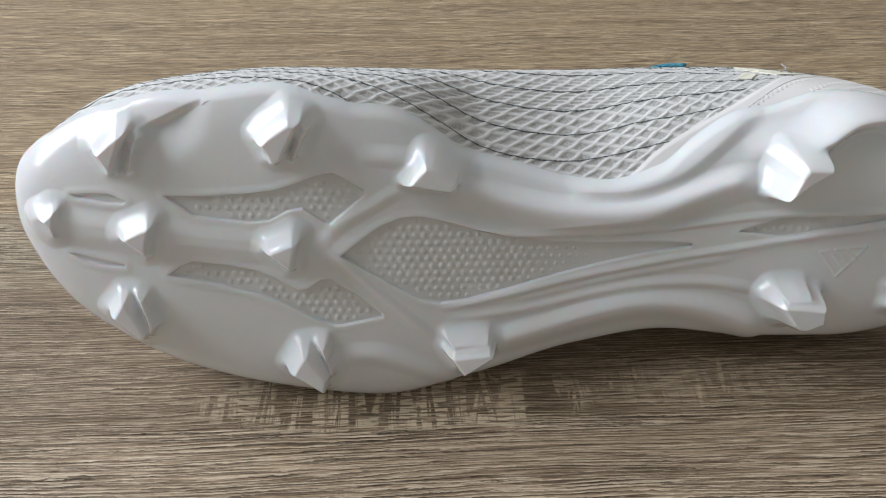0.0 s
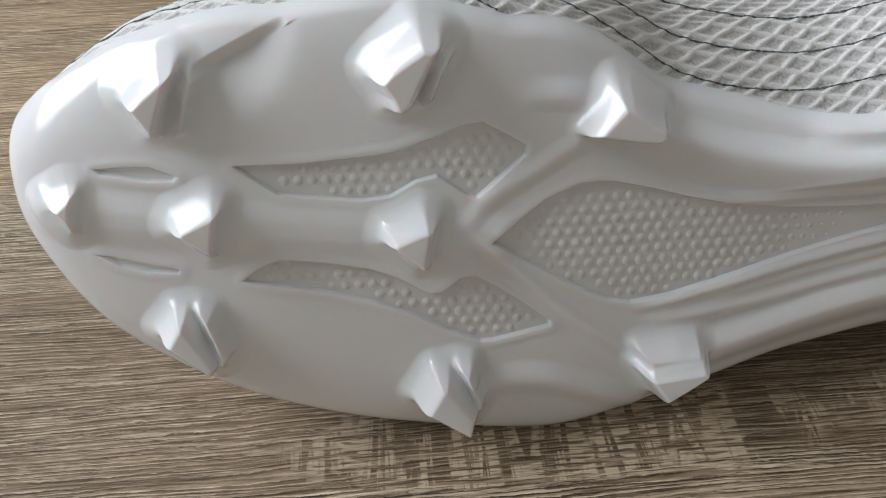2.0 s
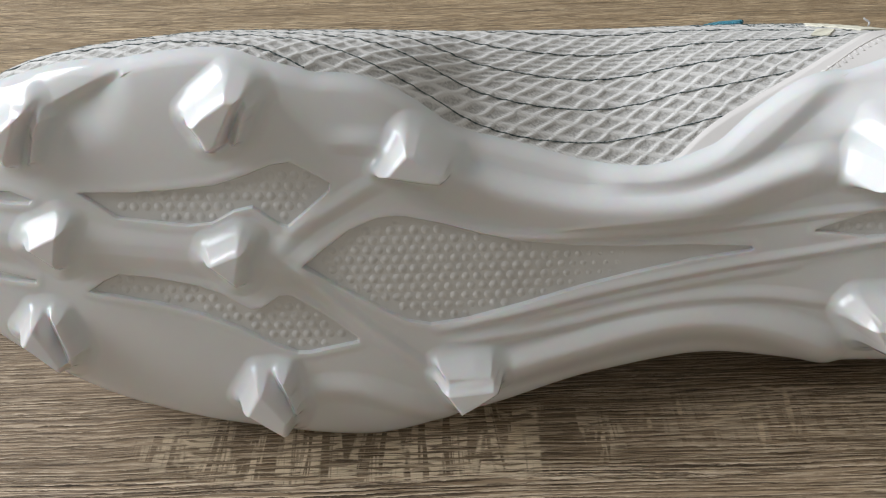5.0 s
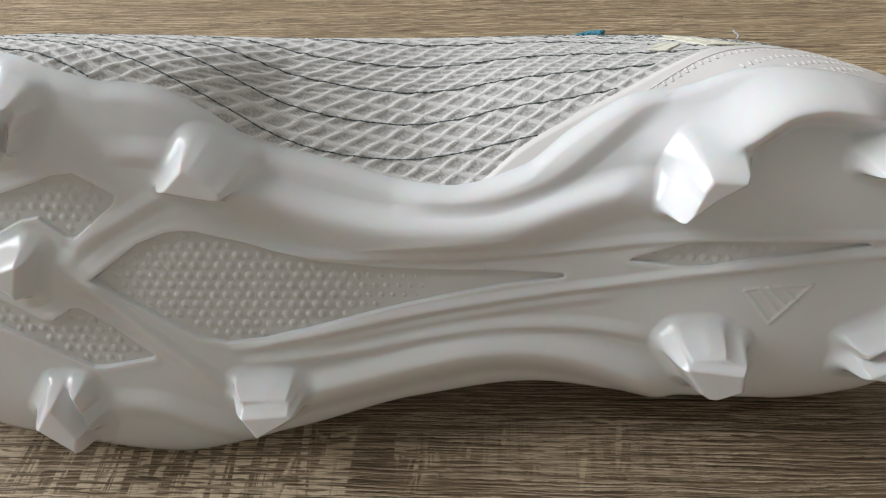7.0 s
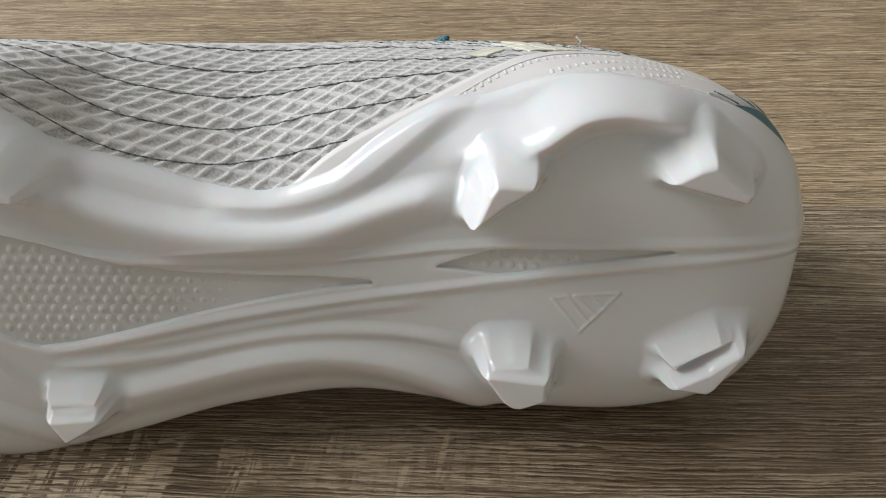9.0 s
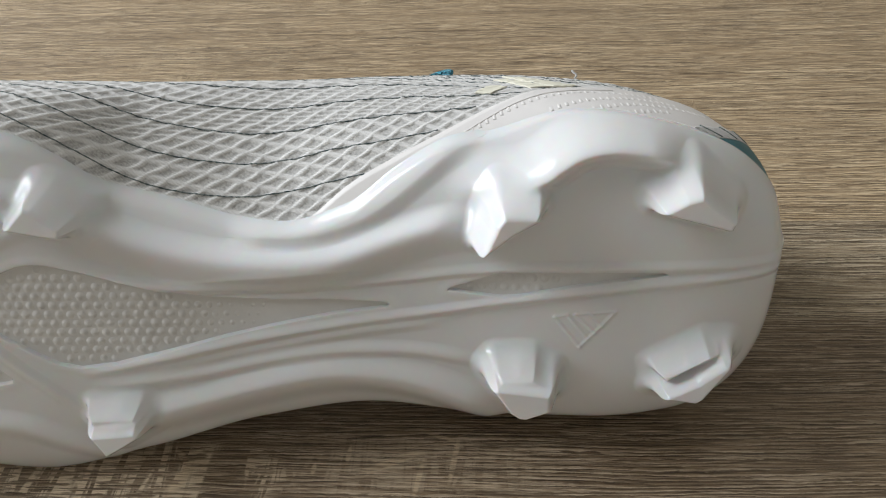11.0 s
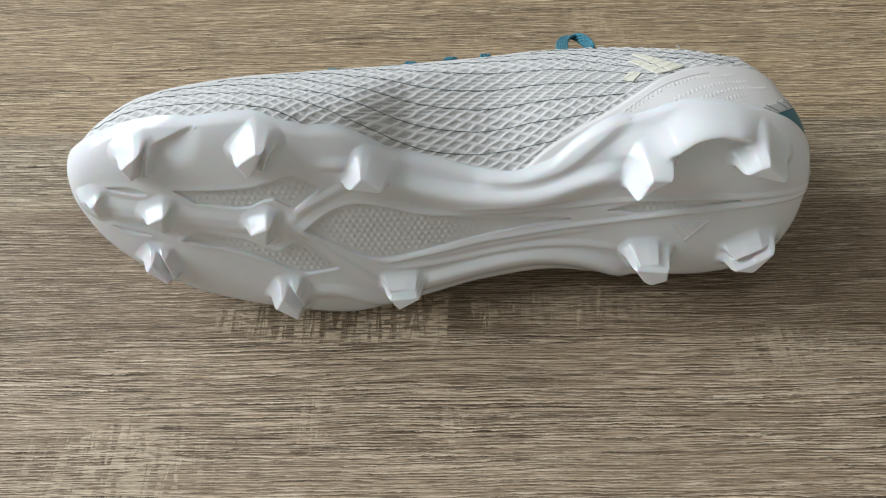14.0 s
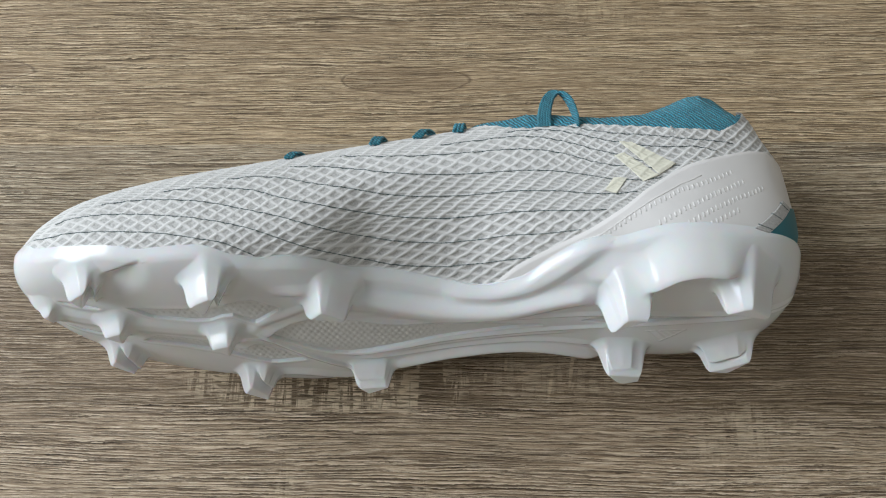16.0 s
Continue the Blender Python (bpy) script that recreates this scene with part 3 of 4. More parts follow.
def rounded(line):
    """A line with its corners cut twice."""
    for _ in range(2):
        cut = [line[0]]
        for (a, b), (c, d) in zip(line, line[1:]):
            cut += [(a * .75 + c * .25, b * .75 + d * .25), (a * .25 + c * .75, b * .25 + d * .75)]
        line = cut + [line[-1]]
    return line


SKIRT = rounded(SKIRT)
RIDGES = [(rounded(line), tall, below, above) for line, tall, below, above in RIDGES]
# three raised slanted bars on the heel
MARK = [[(.0742, .0031), (.0805, -.0046)], [(.0742, .0031), (.0772, .0037), (.0822, -.0022)], [(.0805, -.0046), (.0885, .0048)],
        [(.0791, .0039), (.0840, -.0008)], [(.0791, .0039), (.0821, .0042), (.0856, .0010)], [(.0833, .0044), (.0885, .0048)]]


def to_line(u, v, line, closed=False):
    """Distance to a polyline, and the side on which a point lies (plus: outer side of a line that runs towards the heel)."""
    best, side = np.full(u.shape, 1e9), np.ones(u.shape)
    pts = line + line[:1] if closed else line
    for (a, b), (c, d) in zip(pts, pts[1:]):
        eu, ev = c - a, d - b
        k = np.clip(((u - a) * eu + (v - b) * ev) / (eu * eu + ev * ev), 0, 1)
        r = np.hypot(u - a - k * eu, v - b - k * ev)
        near = r < best
        best = np.where(near, r, best)
        side = np.where(near, np.sign(eu * (v - b) - ev * (u - a)), side)
    return best, side


def inside(u, v, line):
    hit = np.zeros(u.shape, bool)
    for (a, b), (c, d) in zip(line, line[1:] + line[:1]):
        cross = (b > v) != (d > v)
        hit ^= cross & (u < (c - a) * (v - b) / ((d - b) if d != b else 1e-12) + a)
    return hit


def near_box(u, v, line, pad):
    a = np.array(line)
    return (u > a[:, 0].min() - pad) & (u < a[:, 0].max() + pad) & (v > a[:, 1].min() - pad) & (v < a[:, 1].max() + pad)


def relief(u, v):
    """How far the sole stands proud at (u, v)."""
    h = np.zeros(u.shape)
    for line, tall, below, above in RIDGES:
        k = near_box(u, v, line, .016)
        d, s = to_line(u[k], v[k], line)
        # a ridge fades at both of its ends
        a = np.array(line)
        ends = smooth(0, .012, u[k] - a[0, 0] + .004) * smooth(0, .012, a[-1, 0] + .004 - u[k])
        h[k] += tall * ends * np.where(s > 0, 1 - smooth(0, 1, d / above), 1 - smooth(0, 1, d / below))
    # the keel between the toe and the kite
    k = near_box(u, v, [(-.16, .006), (-.075, .010)], .01)
    d, s = to_line(u[k], v[k], [(-.158, .0110), (-.13, .0090), (-.09, .0055), (-.072, .0035)])
    h[k] += .0010 * (1 - smooth(.001, .0065, d))
    for line in MARK:
        k = near_box(u, v, line, .003)
        d, s = to_line(u[k], v[k], line)
        h[k] += .00017 * np.exp(-((d / .0004) ** 2))
    for line in PANELS + SLOTS:
        k = near_box(u, v, line, .004)
        d, s = to_line(u[k], v[k], line, True)
        sd = np.where(inside(u[k], v[k], line), -d, d)
        deep = .0017 if line in PANELS else .0009
        h[k] = np.where(sd < 0, h[k] * (1 - smooth(0, .0004, -sd)), h[k])
        h[k] += .00020 * np.exp(-((sd - .0008) / .0011) ** 2) - deep * smooth(-.0001, .0004, -sd)
    return h


def skirt(u, v):
    """How far the outer wall of the heel reaches down at (u, v)."""
    h = np.zeros(u.shape)
    k = near_box(u, v, SKIRT, .012)
    d, s = to_line(u[k], v[k], SKIRT)
    ends = smooth(.046, .073, u[k]) * (1 - smooth(.094, .110, u[k]))
    h[k] = .0078 * ends * np.where(s > 0, 1 - smooth(0, 1, d / .0085), 1 - smooth(0, 1, d / .0050))
    return h


def soft_min(a, b, k):
    f = np.maximum(k - np.abs(a - b), 0) / k
    return np.minimum(a, b) - f * f * k / 4


def stud_face(u, v, tall, spec):
    """Height of a stud's surface over the plan: flat blocks whose flanks flare out towards the plate."""
    w, foot, blocks = spec
    face = np.full(u.shape, 9.0)
    for drop, line in blocks:
        share = 1 - drop / tall
        moved = [(a + foot[0] * share, b + foot[1] * share) for a, b in line]
        d = np.full(u.shape, -9.0)
        for (a, b), (c, e) in zip(moved, moved[1:] + moved[:1]):
            long = math.hypot(c - a, e - b)
            if long > .0004:
                d = -soft_min(-d, -((u - a) * (e - b) - (v - b) * (c - a)) / long, .0012)
        away = np.where(inside(u, v, moved), -1, 1) * to_line(u, v, moved, True)[0]
        d = np.where(away > 0, .15 * np.clip(d, 0, 3 * np.maximum(away, 0)) + .85 * away, away)  # corners grow rounder towards the foot
        d = np.maximum(-soft_min(-d, np.zeros(u.shape), .0013), 0)
        reach = tall - drop
        cu, cv = np.mean(np.array(moved), 0)
        steep = 7.0 - 3.2 * np.maximum((v - cv) / np.maximum(np.hypot(u - cu, v - cv), .001), 0)
        flank = reach * (1 - np.exp(-steep * d / reach)) + .35 * d + 120 * d * d + 1.5e5 * np.maximum(d - .004, 0) ** 3
        face = soft_min(face, w + drop + flank, .0036)
    return face


def grid_part(name, p, nor, faces, mat, parent, label=""):
    """Some faces of a grid as an object of their own, shaded with the normals of the whole grid."""
    used, turned = np.unique(faces, return_inverse=True)
    ob = from_arrays(name, p.reshape(-1, 3)[used], turned.reshape(faces.shape), mat, parent, label)
    ob.data.normals_split_custom_set_from_vertices(nor.reshape(-1, 3)[used].tolist())
    return ob


def sole_plate():
    """The moulded plate with its relief; the studs grow out of the same surface."""
    n, m = 1150, 640
    t = stations(n)
    out, inn = sections(t, 300)
    edge, _ = arc_at_height(out, curve1(*EDGE_OUT, out[:, 0, 0]))
    edge_in, _ = arc_at_height(inn, np.full(n, .027) + .006 * smooth(.10, .1315, out[:, 0, 0]))
    f = np.linspace(0, 1, m)
    s = -edge_in[:, None] + (edge + edge_in)[:, None] * f
    a, _ = along(out, np.maximum(s, 0))
    b, _ = along(inn, np.maximum(-s, 0))
    p = np.where(s[..., None] >= 0, a, b)
    nor = grid_normals(p)
    if nor[n // 2, m // 2, 1] > 0:
        nor = -nor
    nor[0], nor[-1] = (-1, 0, 0), (1, 0, 0)
    ends = smooth(0, .03, t)[:, None] * smooth(0, .03, 1 - t)[:, None]
    down = smooth(.10, .55, -nor[..., 1]) * ends
    lip = np.minimum(edge[:, None] - s, s + edge_in[:, None])
    thick = .0013 * smooth(-.0004, .0052, lip) + .0002
    bare = p - nor * .0010
    p = p + nor * (thick + relief(p[..., 0], p[..., 2]) * down)[..., None]
    p[..., 1] -= skirt(p[..., 0], p[..., 2]) * smooth(.0, .25, -nor[..., 1]) * (lip > .001)
    owner = np.full((n, m), -1)
    u, w, v = p[..., 0].copy(), p[..., 1].copy(), p[..., 2].copy()
    for i, spec in enumerate(STUDS):
        line = spec[2][0][1]
        c = np.mean(np.array(line), 0) + spec[1]
        k = near_box(u, v, line, .013) & (lip > .0012) & (nor[..., 1] < .2)
        at = np.argmin(np.where(k, np.hypot(u - c[0], v - c[1]), 9))
        tall = w.flat[at] - spec[0]
        h = w[k] - soft_min(w[k], stud_face(u[k], v[k], tall, spec), .0048)
        for q in PANELS + SLOTS:
            d, _ = to_line(u[k], v[k], q, True)
            h *= np.where(inside(u[k], v[k], q), 0, smooth(.0002, .0016, d))
        h *= smooth(.0012, .0040, lip[k])
        p[k] += h[:, None] * np.array((-spec[1][0] / tall, -1, -spec[1][1] / tall))
        mine = owner[k]
        mine[h > .0012] = i
        owner[k] = mine
    fine = grid_normals(p)
    fine *= np.sign((fine * nor).sum(-1).mean())
    fine[0], fine[-1] = nor[0], nor[-1]
    faces = sheet_faces(n, m)
    q = p.reshape(-1, 3)
    mid = faces[(n // 2) * (m - 1) + m // 2]
    if np.cross(q[mid[1]] - q[mid[0]], q[mid[2]] - q[mid[0]])[1] > 0:
        faces = faces[:, ::-1]
    holder = owner.ravel()[faces].min(1)
    plate = grid_part("sole_plate", p, fine, faces[holder < 0], PLASTIC, boot, "glossy white moulded sole plate with recessed panels")
    for i in range(len(STUDS)):
        grid_part("stud", p, fine, faces[holder == i], PLASTIC, plate)
    # the back of the plate and its rim
    back = bare[::5, ::5]
    rows, cols = back.shape[:2]
    rim = np.concatenate([np.stack([p[:, e], p[:, e] - nor[:, e] * .0012], 1) for e in (0, -1)], 0)
    strip = np.concatenate([sheet_faces(n, 2, rows * cols), sheet_faces(n, 2, rows * cols + 2 * n, flip=True)])
    from_arrays("plate_back", np.concatenate([back.reshape(-1, 3), rim.reshape(-1, 3)]), np.concatenate([sheet_faces(rows, cols), strip]), PLASTIC, plate)
    return plate


def panel_insert(line):
    """The flat floor of a recessed panel."""
    bm = bmesh.new()
    face = bm.faces.new([bm.verts.new((a, 0, b)) for a, b in line])
    a = np.array(line)
    for u in np.arange(a[:, 0].min() + .003, a[:, 0].max(), .003):
        bmesh.ops.bisect_plane(bm, geom=bm.verts[:] + bm.edges[:] + bm.faces[:], plane_co=(u, 0, 0), plane_no=(1, 0, 0))
    for v in np.arange(a[:, 1].min() + .003, a[:, 1].max(), .003):
        bmesh.ops.bisect_plane(bm, geom=bm.verts[:] + bm.edges[:] + bm.faces[:], plane_co=(0, 0, v), plane_no=(0, 0, 1))
    bmesh.ops.triangulate(bm, faces=bm.faces[:])
    for q in bm.verts:
        q.co.y = sole_level(q.co.x, q.co.z) - .0004
    bmesh.ops.recalc_face_normals(bm, faces=bm.faces)
    if sum(f.normal.y for f in bm.faces) > 0:
        bmesh.ops.reverse_faces(bm, faces=bm.faces[:])
    part("panel_insert", bm, SATIN, PLATE, "milky satin insert of a recessed sole panel")


def dimples():
    """Small domes in close rows on the floor of each recessed panel."""
    bm = bmesh.new()
    rings = ((.35, .82), (.65, .42), (.90, .08), (1.05, -.15))
    for line in PANELS:
        a = np.array(line)
        step, row, j = .0027, .00234, 0
        for v in np.arange(a[:, 1].min(), a[:, 1].max(), row):
            j += 1
            for u in np.arange(a[:, 0].min(), a[:, 0].max(), step):
                cu, cv = u + (j % 2) * step / 2, v
                d, s = to_line(np.array([cu]), np.array([cv]), line, True)
                least = .0010 if line is HEEL_PANEL else .0012
                if not inside(np.array([cu]), np.array([cv]), line)[0] or d[0] < least or (line is KITE_PANEL and cu > .004) or (line is HEEL_PANEL and cu > .085):
                    continue
                size = .00118 * min(1, .84 + (d[0] - least) / .004)
                size *= 1 - .5 * smooth(-.02, .004, cu) if line is KITE_PANEL else 1
                w, tall = sole_level(cu, cv) - .0004, .00036 * size / .00128
                tip = bm.verts.new((cu, w - tall, cv))
                before = None
                for r, up in rings:
                    now = [bm.verts.new((cu + size * r * math.cos(q * math.pi / 4), w - tall * up, cv + size * r * math.sin(q * math.pi / 4))) for q in range(8)]
                    for q in range(8):
                        e = (q + 1) % 8
                        bm.faces.new((tip, now[q], now[e]) if before is None else (before[q], now[q], now[e], before[e]))
                    before = now
    if bm.faces[:][0].normal.y > 0:
        bmesh.ops.reverse_faces(bm, faces=bm.faces[:])
    bm.normal_update()
    if next(iter(bm.faces)).normal.y > 0:
        bmesh.ops.reverse_faces(bm, faces=bm.faces[:])
    tagged(part("dimple_texture", bm, SATIN, PLATE, "close rows of small round dimples"), kind="stuff")


PLATE = sole_plate()
for line in PANELS:
    panel_insert(line)
dimples()


# ---- the knit upper ----
# dark threads along the outer side: station and arc length from the middle of the sole
THREADS = [
    [(.1562, .0289), (.2132, .0357), (.2593, .0417), (.2963, .0461), (.3253, .0485), (.3493, .0496), (.3714, .0492), (.3924, .0481), (.4044, .0459), (.4164, .0430)],
    [(.2122, .0410), (.2533, .0475), (.2913, .0530), (.3213, .0558), (.3463, .0572), (.3684, .0574), (.3904, .0560), (.4124, .0530), (.4324, .0487), (.4525, .0434), (.4725, .0368), (.4925, .0299), (.5145, .0247), (.5365, .0214), (.5586, .0196), (.5806, .0200), (.6026, .0215), (.6226, .0231)],
    [(.2813, .0564), (.3183, .0619), (.3493, .0645), (.3773, .0647), (.4104, .0608), (.4314, .0570), (.4525, .0518), (.4725, .0451), (.4935, .0384), (.5145, .0339), (.5365, .0306), (.5586, .0287), (.5806, .0291), (.6026, .0307), (.6236, .0318), (.6567, .0358)],
    [(.3413, .0680), (.3594, .0704), (.3854, .0715), (.4074, .0705), (.4304, .0655), (.4515, .0605), (.4725, .0537), (.4935, .0470), (.5145, .0430), (.5365, .0397), (.5586, .0378), (.5806, .0380), (.6026, .0392), (.6236, .0403), (.6527, .0424), (.6757, .0449)],
    [(.3884, .0763), (.4014, .0772), (.4184, .0765), (.4364, .0736), (.4494, .0702), (.4715, .0628), (.4935, .0550), (.5145, .0508), (.5365, .0477), (.5586, .0460), (.5806, .0459), (.6026, .0470), (.6236, .0478), (.6446, .0490), (.6657, .0500), (.6837, .0516), (.7007, .0540)],
    [(.4344, .0809), (.4474, .0795), (.4705, .0724), (.4925, .0643), (.5145, .0593), (.5365, .0560), (.5586, .0540), (.5806, .0538), (.6026, .0548), (.6246, .0560), (.6456, .0570), (.6667, .0574), (.6797, .0576), (.6987, .0588), (.7257, .0631)],
    [(.4715, .0800), (.4915, .0726), (.5135, .0684), (.5365, .0652), (.5586, .0638), (.5806, .0640), (.6036, .0652), (.6256, .0660), (.6466, .0658), (.6677, .0643), (.6817, .0642), (.7057, .0656), (.7447, .0700)],
    [(.5500, .0700), (.5806, .0706), (.6036, .0722), (.6236, .0729), (.6476, .0722), (.6737, .0704), (.6917, .0700), (.7157, .0690), (.7387, .0702)],
    [(.6036, .0755), (.6356, .0776), (.6617, .0772), (.6837, .0764), (.7187, .0777), (.7678, .0798), (.7918, .0775)],
    [(.6316, .0795), (.6496, .0810), (.6707, .0806), (.6947, .0814), (.7387, .0842), (.7628, .0838), (.8178, .0818)],
]


def thread_rows():
    """How many threads lie below each place of the outer side, on a grid of stations and shares of the arc."""
    share = np.linspace(0, 1, 240)
    levels = []
    for line in THREADS:
        a = np.array(line)
        q = curve1(a[:, 0], a[:, 1] / np.interp(a[:, 0], FINE_T, FINE_ARC[:, -1]), FINE_T) * FINE_ARC[:, -1]
        levels.append(q if not levels else np.maximum(q, levels[-1] + .0030))
    levels = np.stack(levels, 1)
    rows = []
    for i in range(len(FINE_T)):
        arc, lev = share * FINE_ARC[i, -1], levels[i]
        rows.append(np.interp(arc, lev, np.arange(len(lev))) + (np.minimum(arc - lev[0], 0) + np.maximum(arc - lev[-1], 0)) / .0085)
    return np.array(rows)


ROWS = thread_rows()
# the fainter ribs cross the threads, more steeply at the toe and the heel
RIB_X = np.linspace(-.17, .14, 200)
RIB_TURN = np.cumsum(curve1([-.17, -.11, -.05, 0, .05, .14], [.8, .7, .42, .48, .8, .95], RIB_X)) * (RIB_X[1] - RIB_X[0])


def knit_rib(p, t, share):
    """Relief of the knit, 0 to 1: strong ribs that rise to the heel, fainter ones along the threads, hollow cells between."""
    i, j = np.clip(t * 699, 0, 698.999), np.clip(share * 239, 0, 238.999)
    a, b = i.astype(int), j.astype(int)
    f, g = i - a, j - b
    row = (ROWS[a, b] * (1 - g) + ROWS[a, b + 1] * g) * (1 - f) + (ROWS[a + 1, b] * (1 - g) + ROWS[a + 1, b + 1] * g) * f
    x, side = p[..., 0], .80 * p[..., 1] + .59 * p[..., 2]
    d1, d2 = (x - 1.40 * side) / CELL, 2 * row + np.interp(x, RIB_X, RIB_TURN) / CELL
    d1 = d1 + .05 * np.sin(side / .00065) + .03 * np.sin(x / .0011)
    e1, e2 = np.abs(d1 - np.round(d1)), np.abs(d2 - np.round(d2))
    return np.maximum(1 - smooth(.03, .30, e1), .85 * (1 - smooth(.02, .29, e2)))


def knit_sheet(t, arc_from, arc_to, m):
    """A grid on the outer side between two arc lengths: points, normals, relief."""
    out, _ = sections(t)
    total = np.linalg.norm(np.diff(out, axis=1), axis=2).sum(1)
    arc = arc_from[:, None] + (arc_to - arc_from)[:, None] * np.linspace(0, 1, m)
    p, _ = along(out, arc)
    nor = grid_normals(p)
    nor *= np.sign(nor[len(t) // 2, m // 2, 2])
    nor[0], nor[-1] = nor[1], nor[-2]
    return p, nor, knit_rib(p, t[:, None] + 0 * arc, arc / total[:, None])


def rim_arc(half, x):
    """Arc length at which a half section ends: at the top, or at the rim of the opening."""
    a, total = arc_at_height(half, np.interp(x, *RIM))
    a, n = np.minimum(a, total), max(len(a) // 14, 1)
    soft = np.convolve(np.pad(a, n, mode="edge"), np.hanning(2 * n + 1) / np.hanning(2 * n + 1).sum(), mode="same")[n:-n]
    return np.where(x < .045, soft, a)


def upper():
    n, m = 1050, 300
    t = stations(n)
    out, inn = sections(t)
    x = out[:, 0, 0]
    low, _ = arc_at_height(out, curve1(*EDGE_OUT, x) - .0025)
    p, nor, h = knit_sheet(t, low, rim_arc(out, x), m)
    fade = smooth(0, .02, t)[:, None] * smooth(0, .02, 1 - t)[:, None]
    p = p + nor * (.00040 * h * fade - .0004)[..., None]
    faces = sheet_faces(n, m)
    a, b = p[n // 2 + 1, m // 2] - p[n // 2, m // 2], p[n // 2, m // 2 + 1] - p[n // 2, m // 2]
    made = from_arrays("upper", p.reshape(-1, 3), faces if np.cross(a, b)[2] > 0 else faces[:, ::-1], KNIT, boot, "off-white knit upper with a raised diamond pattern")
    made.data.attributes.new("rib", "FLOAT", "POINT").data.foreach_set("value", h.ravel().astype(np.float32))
    n, m = 260, 70
    t = stations(n)
    out, inn = sections(t)
    x = out[:, 0, 0]
    low, _ = arc_at_height(inn, np.full(n, .025))
    top = rim_arc(inn, x)
    p, _ = along(inn, low[:, None] + (top - low)[:, None] * np.linspace(0, 1, m))
    nor = grid_normals(p)
    nor *= -np.sign(nor[n // 2, m // 2, 2])
    nor[0], nor[-1] = (-1, 0, 0), (1, 0, 0)
    shell("inner_side", p, .0012, KNIT, boot, normals=nor)
    return made


def lift_at(t, arc):
    """Point of the outer side with the relief of the knit, its normal and its rib height."""
    p, nor = outer_side(t, arc)
    total = np.interp(t, FINE_T, FINE_ARC[:, -1])
    return p, nor, .00040 * float(knit_rib(p, np.array(t), np.array(arc / total)))


def thread(line):
    a = np.array(line)
    whole = np.interp(a[:, 0], FINE_T, FINE_ARC[:, -1])
    ts = np.arange(a[0, 0], a[-1, 0], .0012)
    q = curve1(a[:, 0], a[:, 1] / whole, ts)
    path = []
    for i, (t, f) in enumerate(zip(ts, q)):
        p, nor, h = lift_at(t, f * np.interp(t, FINE_T, FINE_ARC[:, -1]))
        path.append(p + nor * (.60 * h - .00030 + .00008 * (i % 2)))
    bm = tube(bmesh.new(), path, [.00018 + .00006 * math.sin(i * 2.1) for i in range(len(path))], 6, up=(0, .3, 1))
    part("thread", bm, THREAD, UPPER)


def patch(name, corners, mat, lift, parent, label="", n=26, m=18, follow=True):
    """A thin film on the outer side between four (t, arc) corners."""
    a, b, c, d = (np.array(k) for k in corners)
    p, nor = np.zeros((n, m, 3)), np.zeros((n, m, 3))
    for i in range(n):
        for j in range(m):
            f, g = i / (n - 1), j / (m - 1)
            t, arc = (a * (1 - f) + b * f) * (1 - g) + (d * (1 - f) + c * f) * g
            q, w, h = lift_at(t, arc)
            p[i, j], nor[i, j] = q + w * (lift + (.6 * h - .0001 if follow else 0)), w
    g = grid_normals(p)
    if g[n // 2, m // 2] @ nor[n // 2, m // 2] < 0:
        p, nor = p[:, ::-1], nor[:, ::-1]
    return shell(name, p, .0004, mat, parent, label, normals=nor)


def heel_band():
    n, m = 300, 70
    t0 = float(np.interp(.0125, FINE_OUT[:, 0, 0], FINE_T))
    t = np.linspace(t0, 1, n)
    out, _ = sections(t)
    x = out[:, 0, 0]
    low, _ = arc_at_height(out, curve1(*EDGE_OUT, x) - .002)
    top, _ = arc_at_height(out, curve1(*BAND_TOP, x))
    top = np.maximum(top, low + .0021)
    s = low[:, None] + (top - low)[:, None] * np.linspace(0, 1, m)
    p, _ = along(out, s)
    nor = grid_normals(p)
    nor *= np.sign(nor[n // 2, m // 2, 2])
    nor[0], nor[-1] = nor[1], nor[-2]
    edge = np.minimum(top[:, None] - s, .004)
    p = p + nor * (.00045 * smooth(-.0006, .0020, edge))[..., None]
    g = grid_normals(p)
    if g[n // 2, m // 2, 2] < 0:
        p, nor = p[:, ::-1], nor[:, ::-1]
    return shell("heel_band", p, .0014, BAND, boot, "matt pinkish-white film band round the heel", normals=nor)


DASH_ROWS = [[(.6697, .0344), (.6897, .0416), (.7107, .0488), (.7397, .0578), (.8048, .0669)], [(.7177, .0430), (.7427, .0500), (.7768, .0566), (.8208, .0623)],
             [(.7447, .0444), (.7738, .0502), (.8108, .0551), (.8509, .0575)], [(.7688, .0441), (.7868, .0470), (.8078, .0498)]]
SEAM = [(.6537, .0278), (.6697, .0349), (.6867, .0416), (.7167, .0528), (.7407, .0604), (.7668, .0653)]


def row_points(line, step):
    """Points about step metres apart along a line of (t, arc)."""
    a = np.array(line)
    k = np.linspace(0, len(a) - 1, 300)
    ts, arcs = (np.interp(k, np.arange(len(a)), a[:, j]) for j in range(2))
    p = np.array([outer_side(q, r)[0] for q, r in zip(ts, arcs)])
    way = np.concatenate([[0], np.cumsum(np.linalg.norm(np.diff(p, axis=0), axis=1))])
    return [outer_side(np.interp(w, way, ts), np.interp(w, way, arcs)) for w in np.arange(0, way[-1], step)]


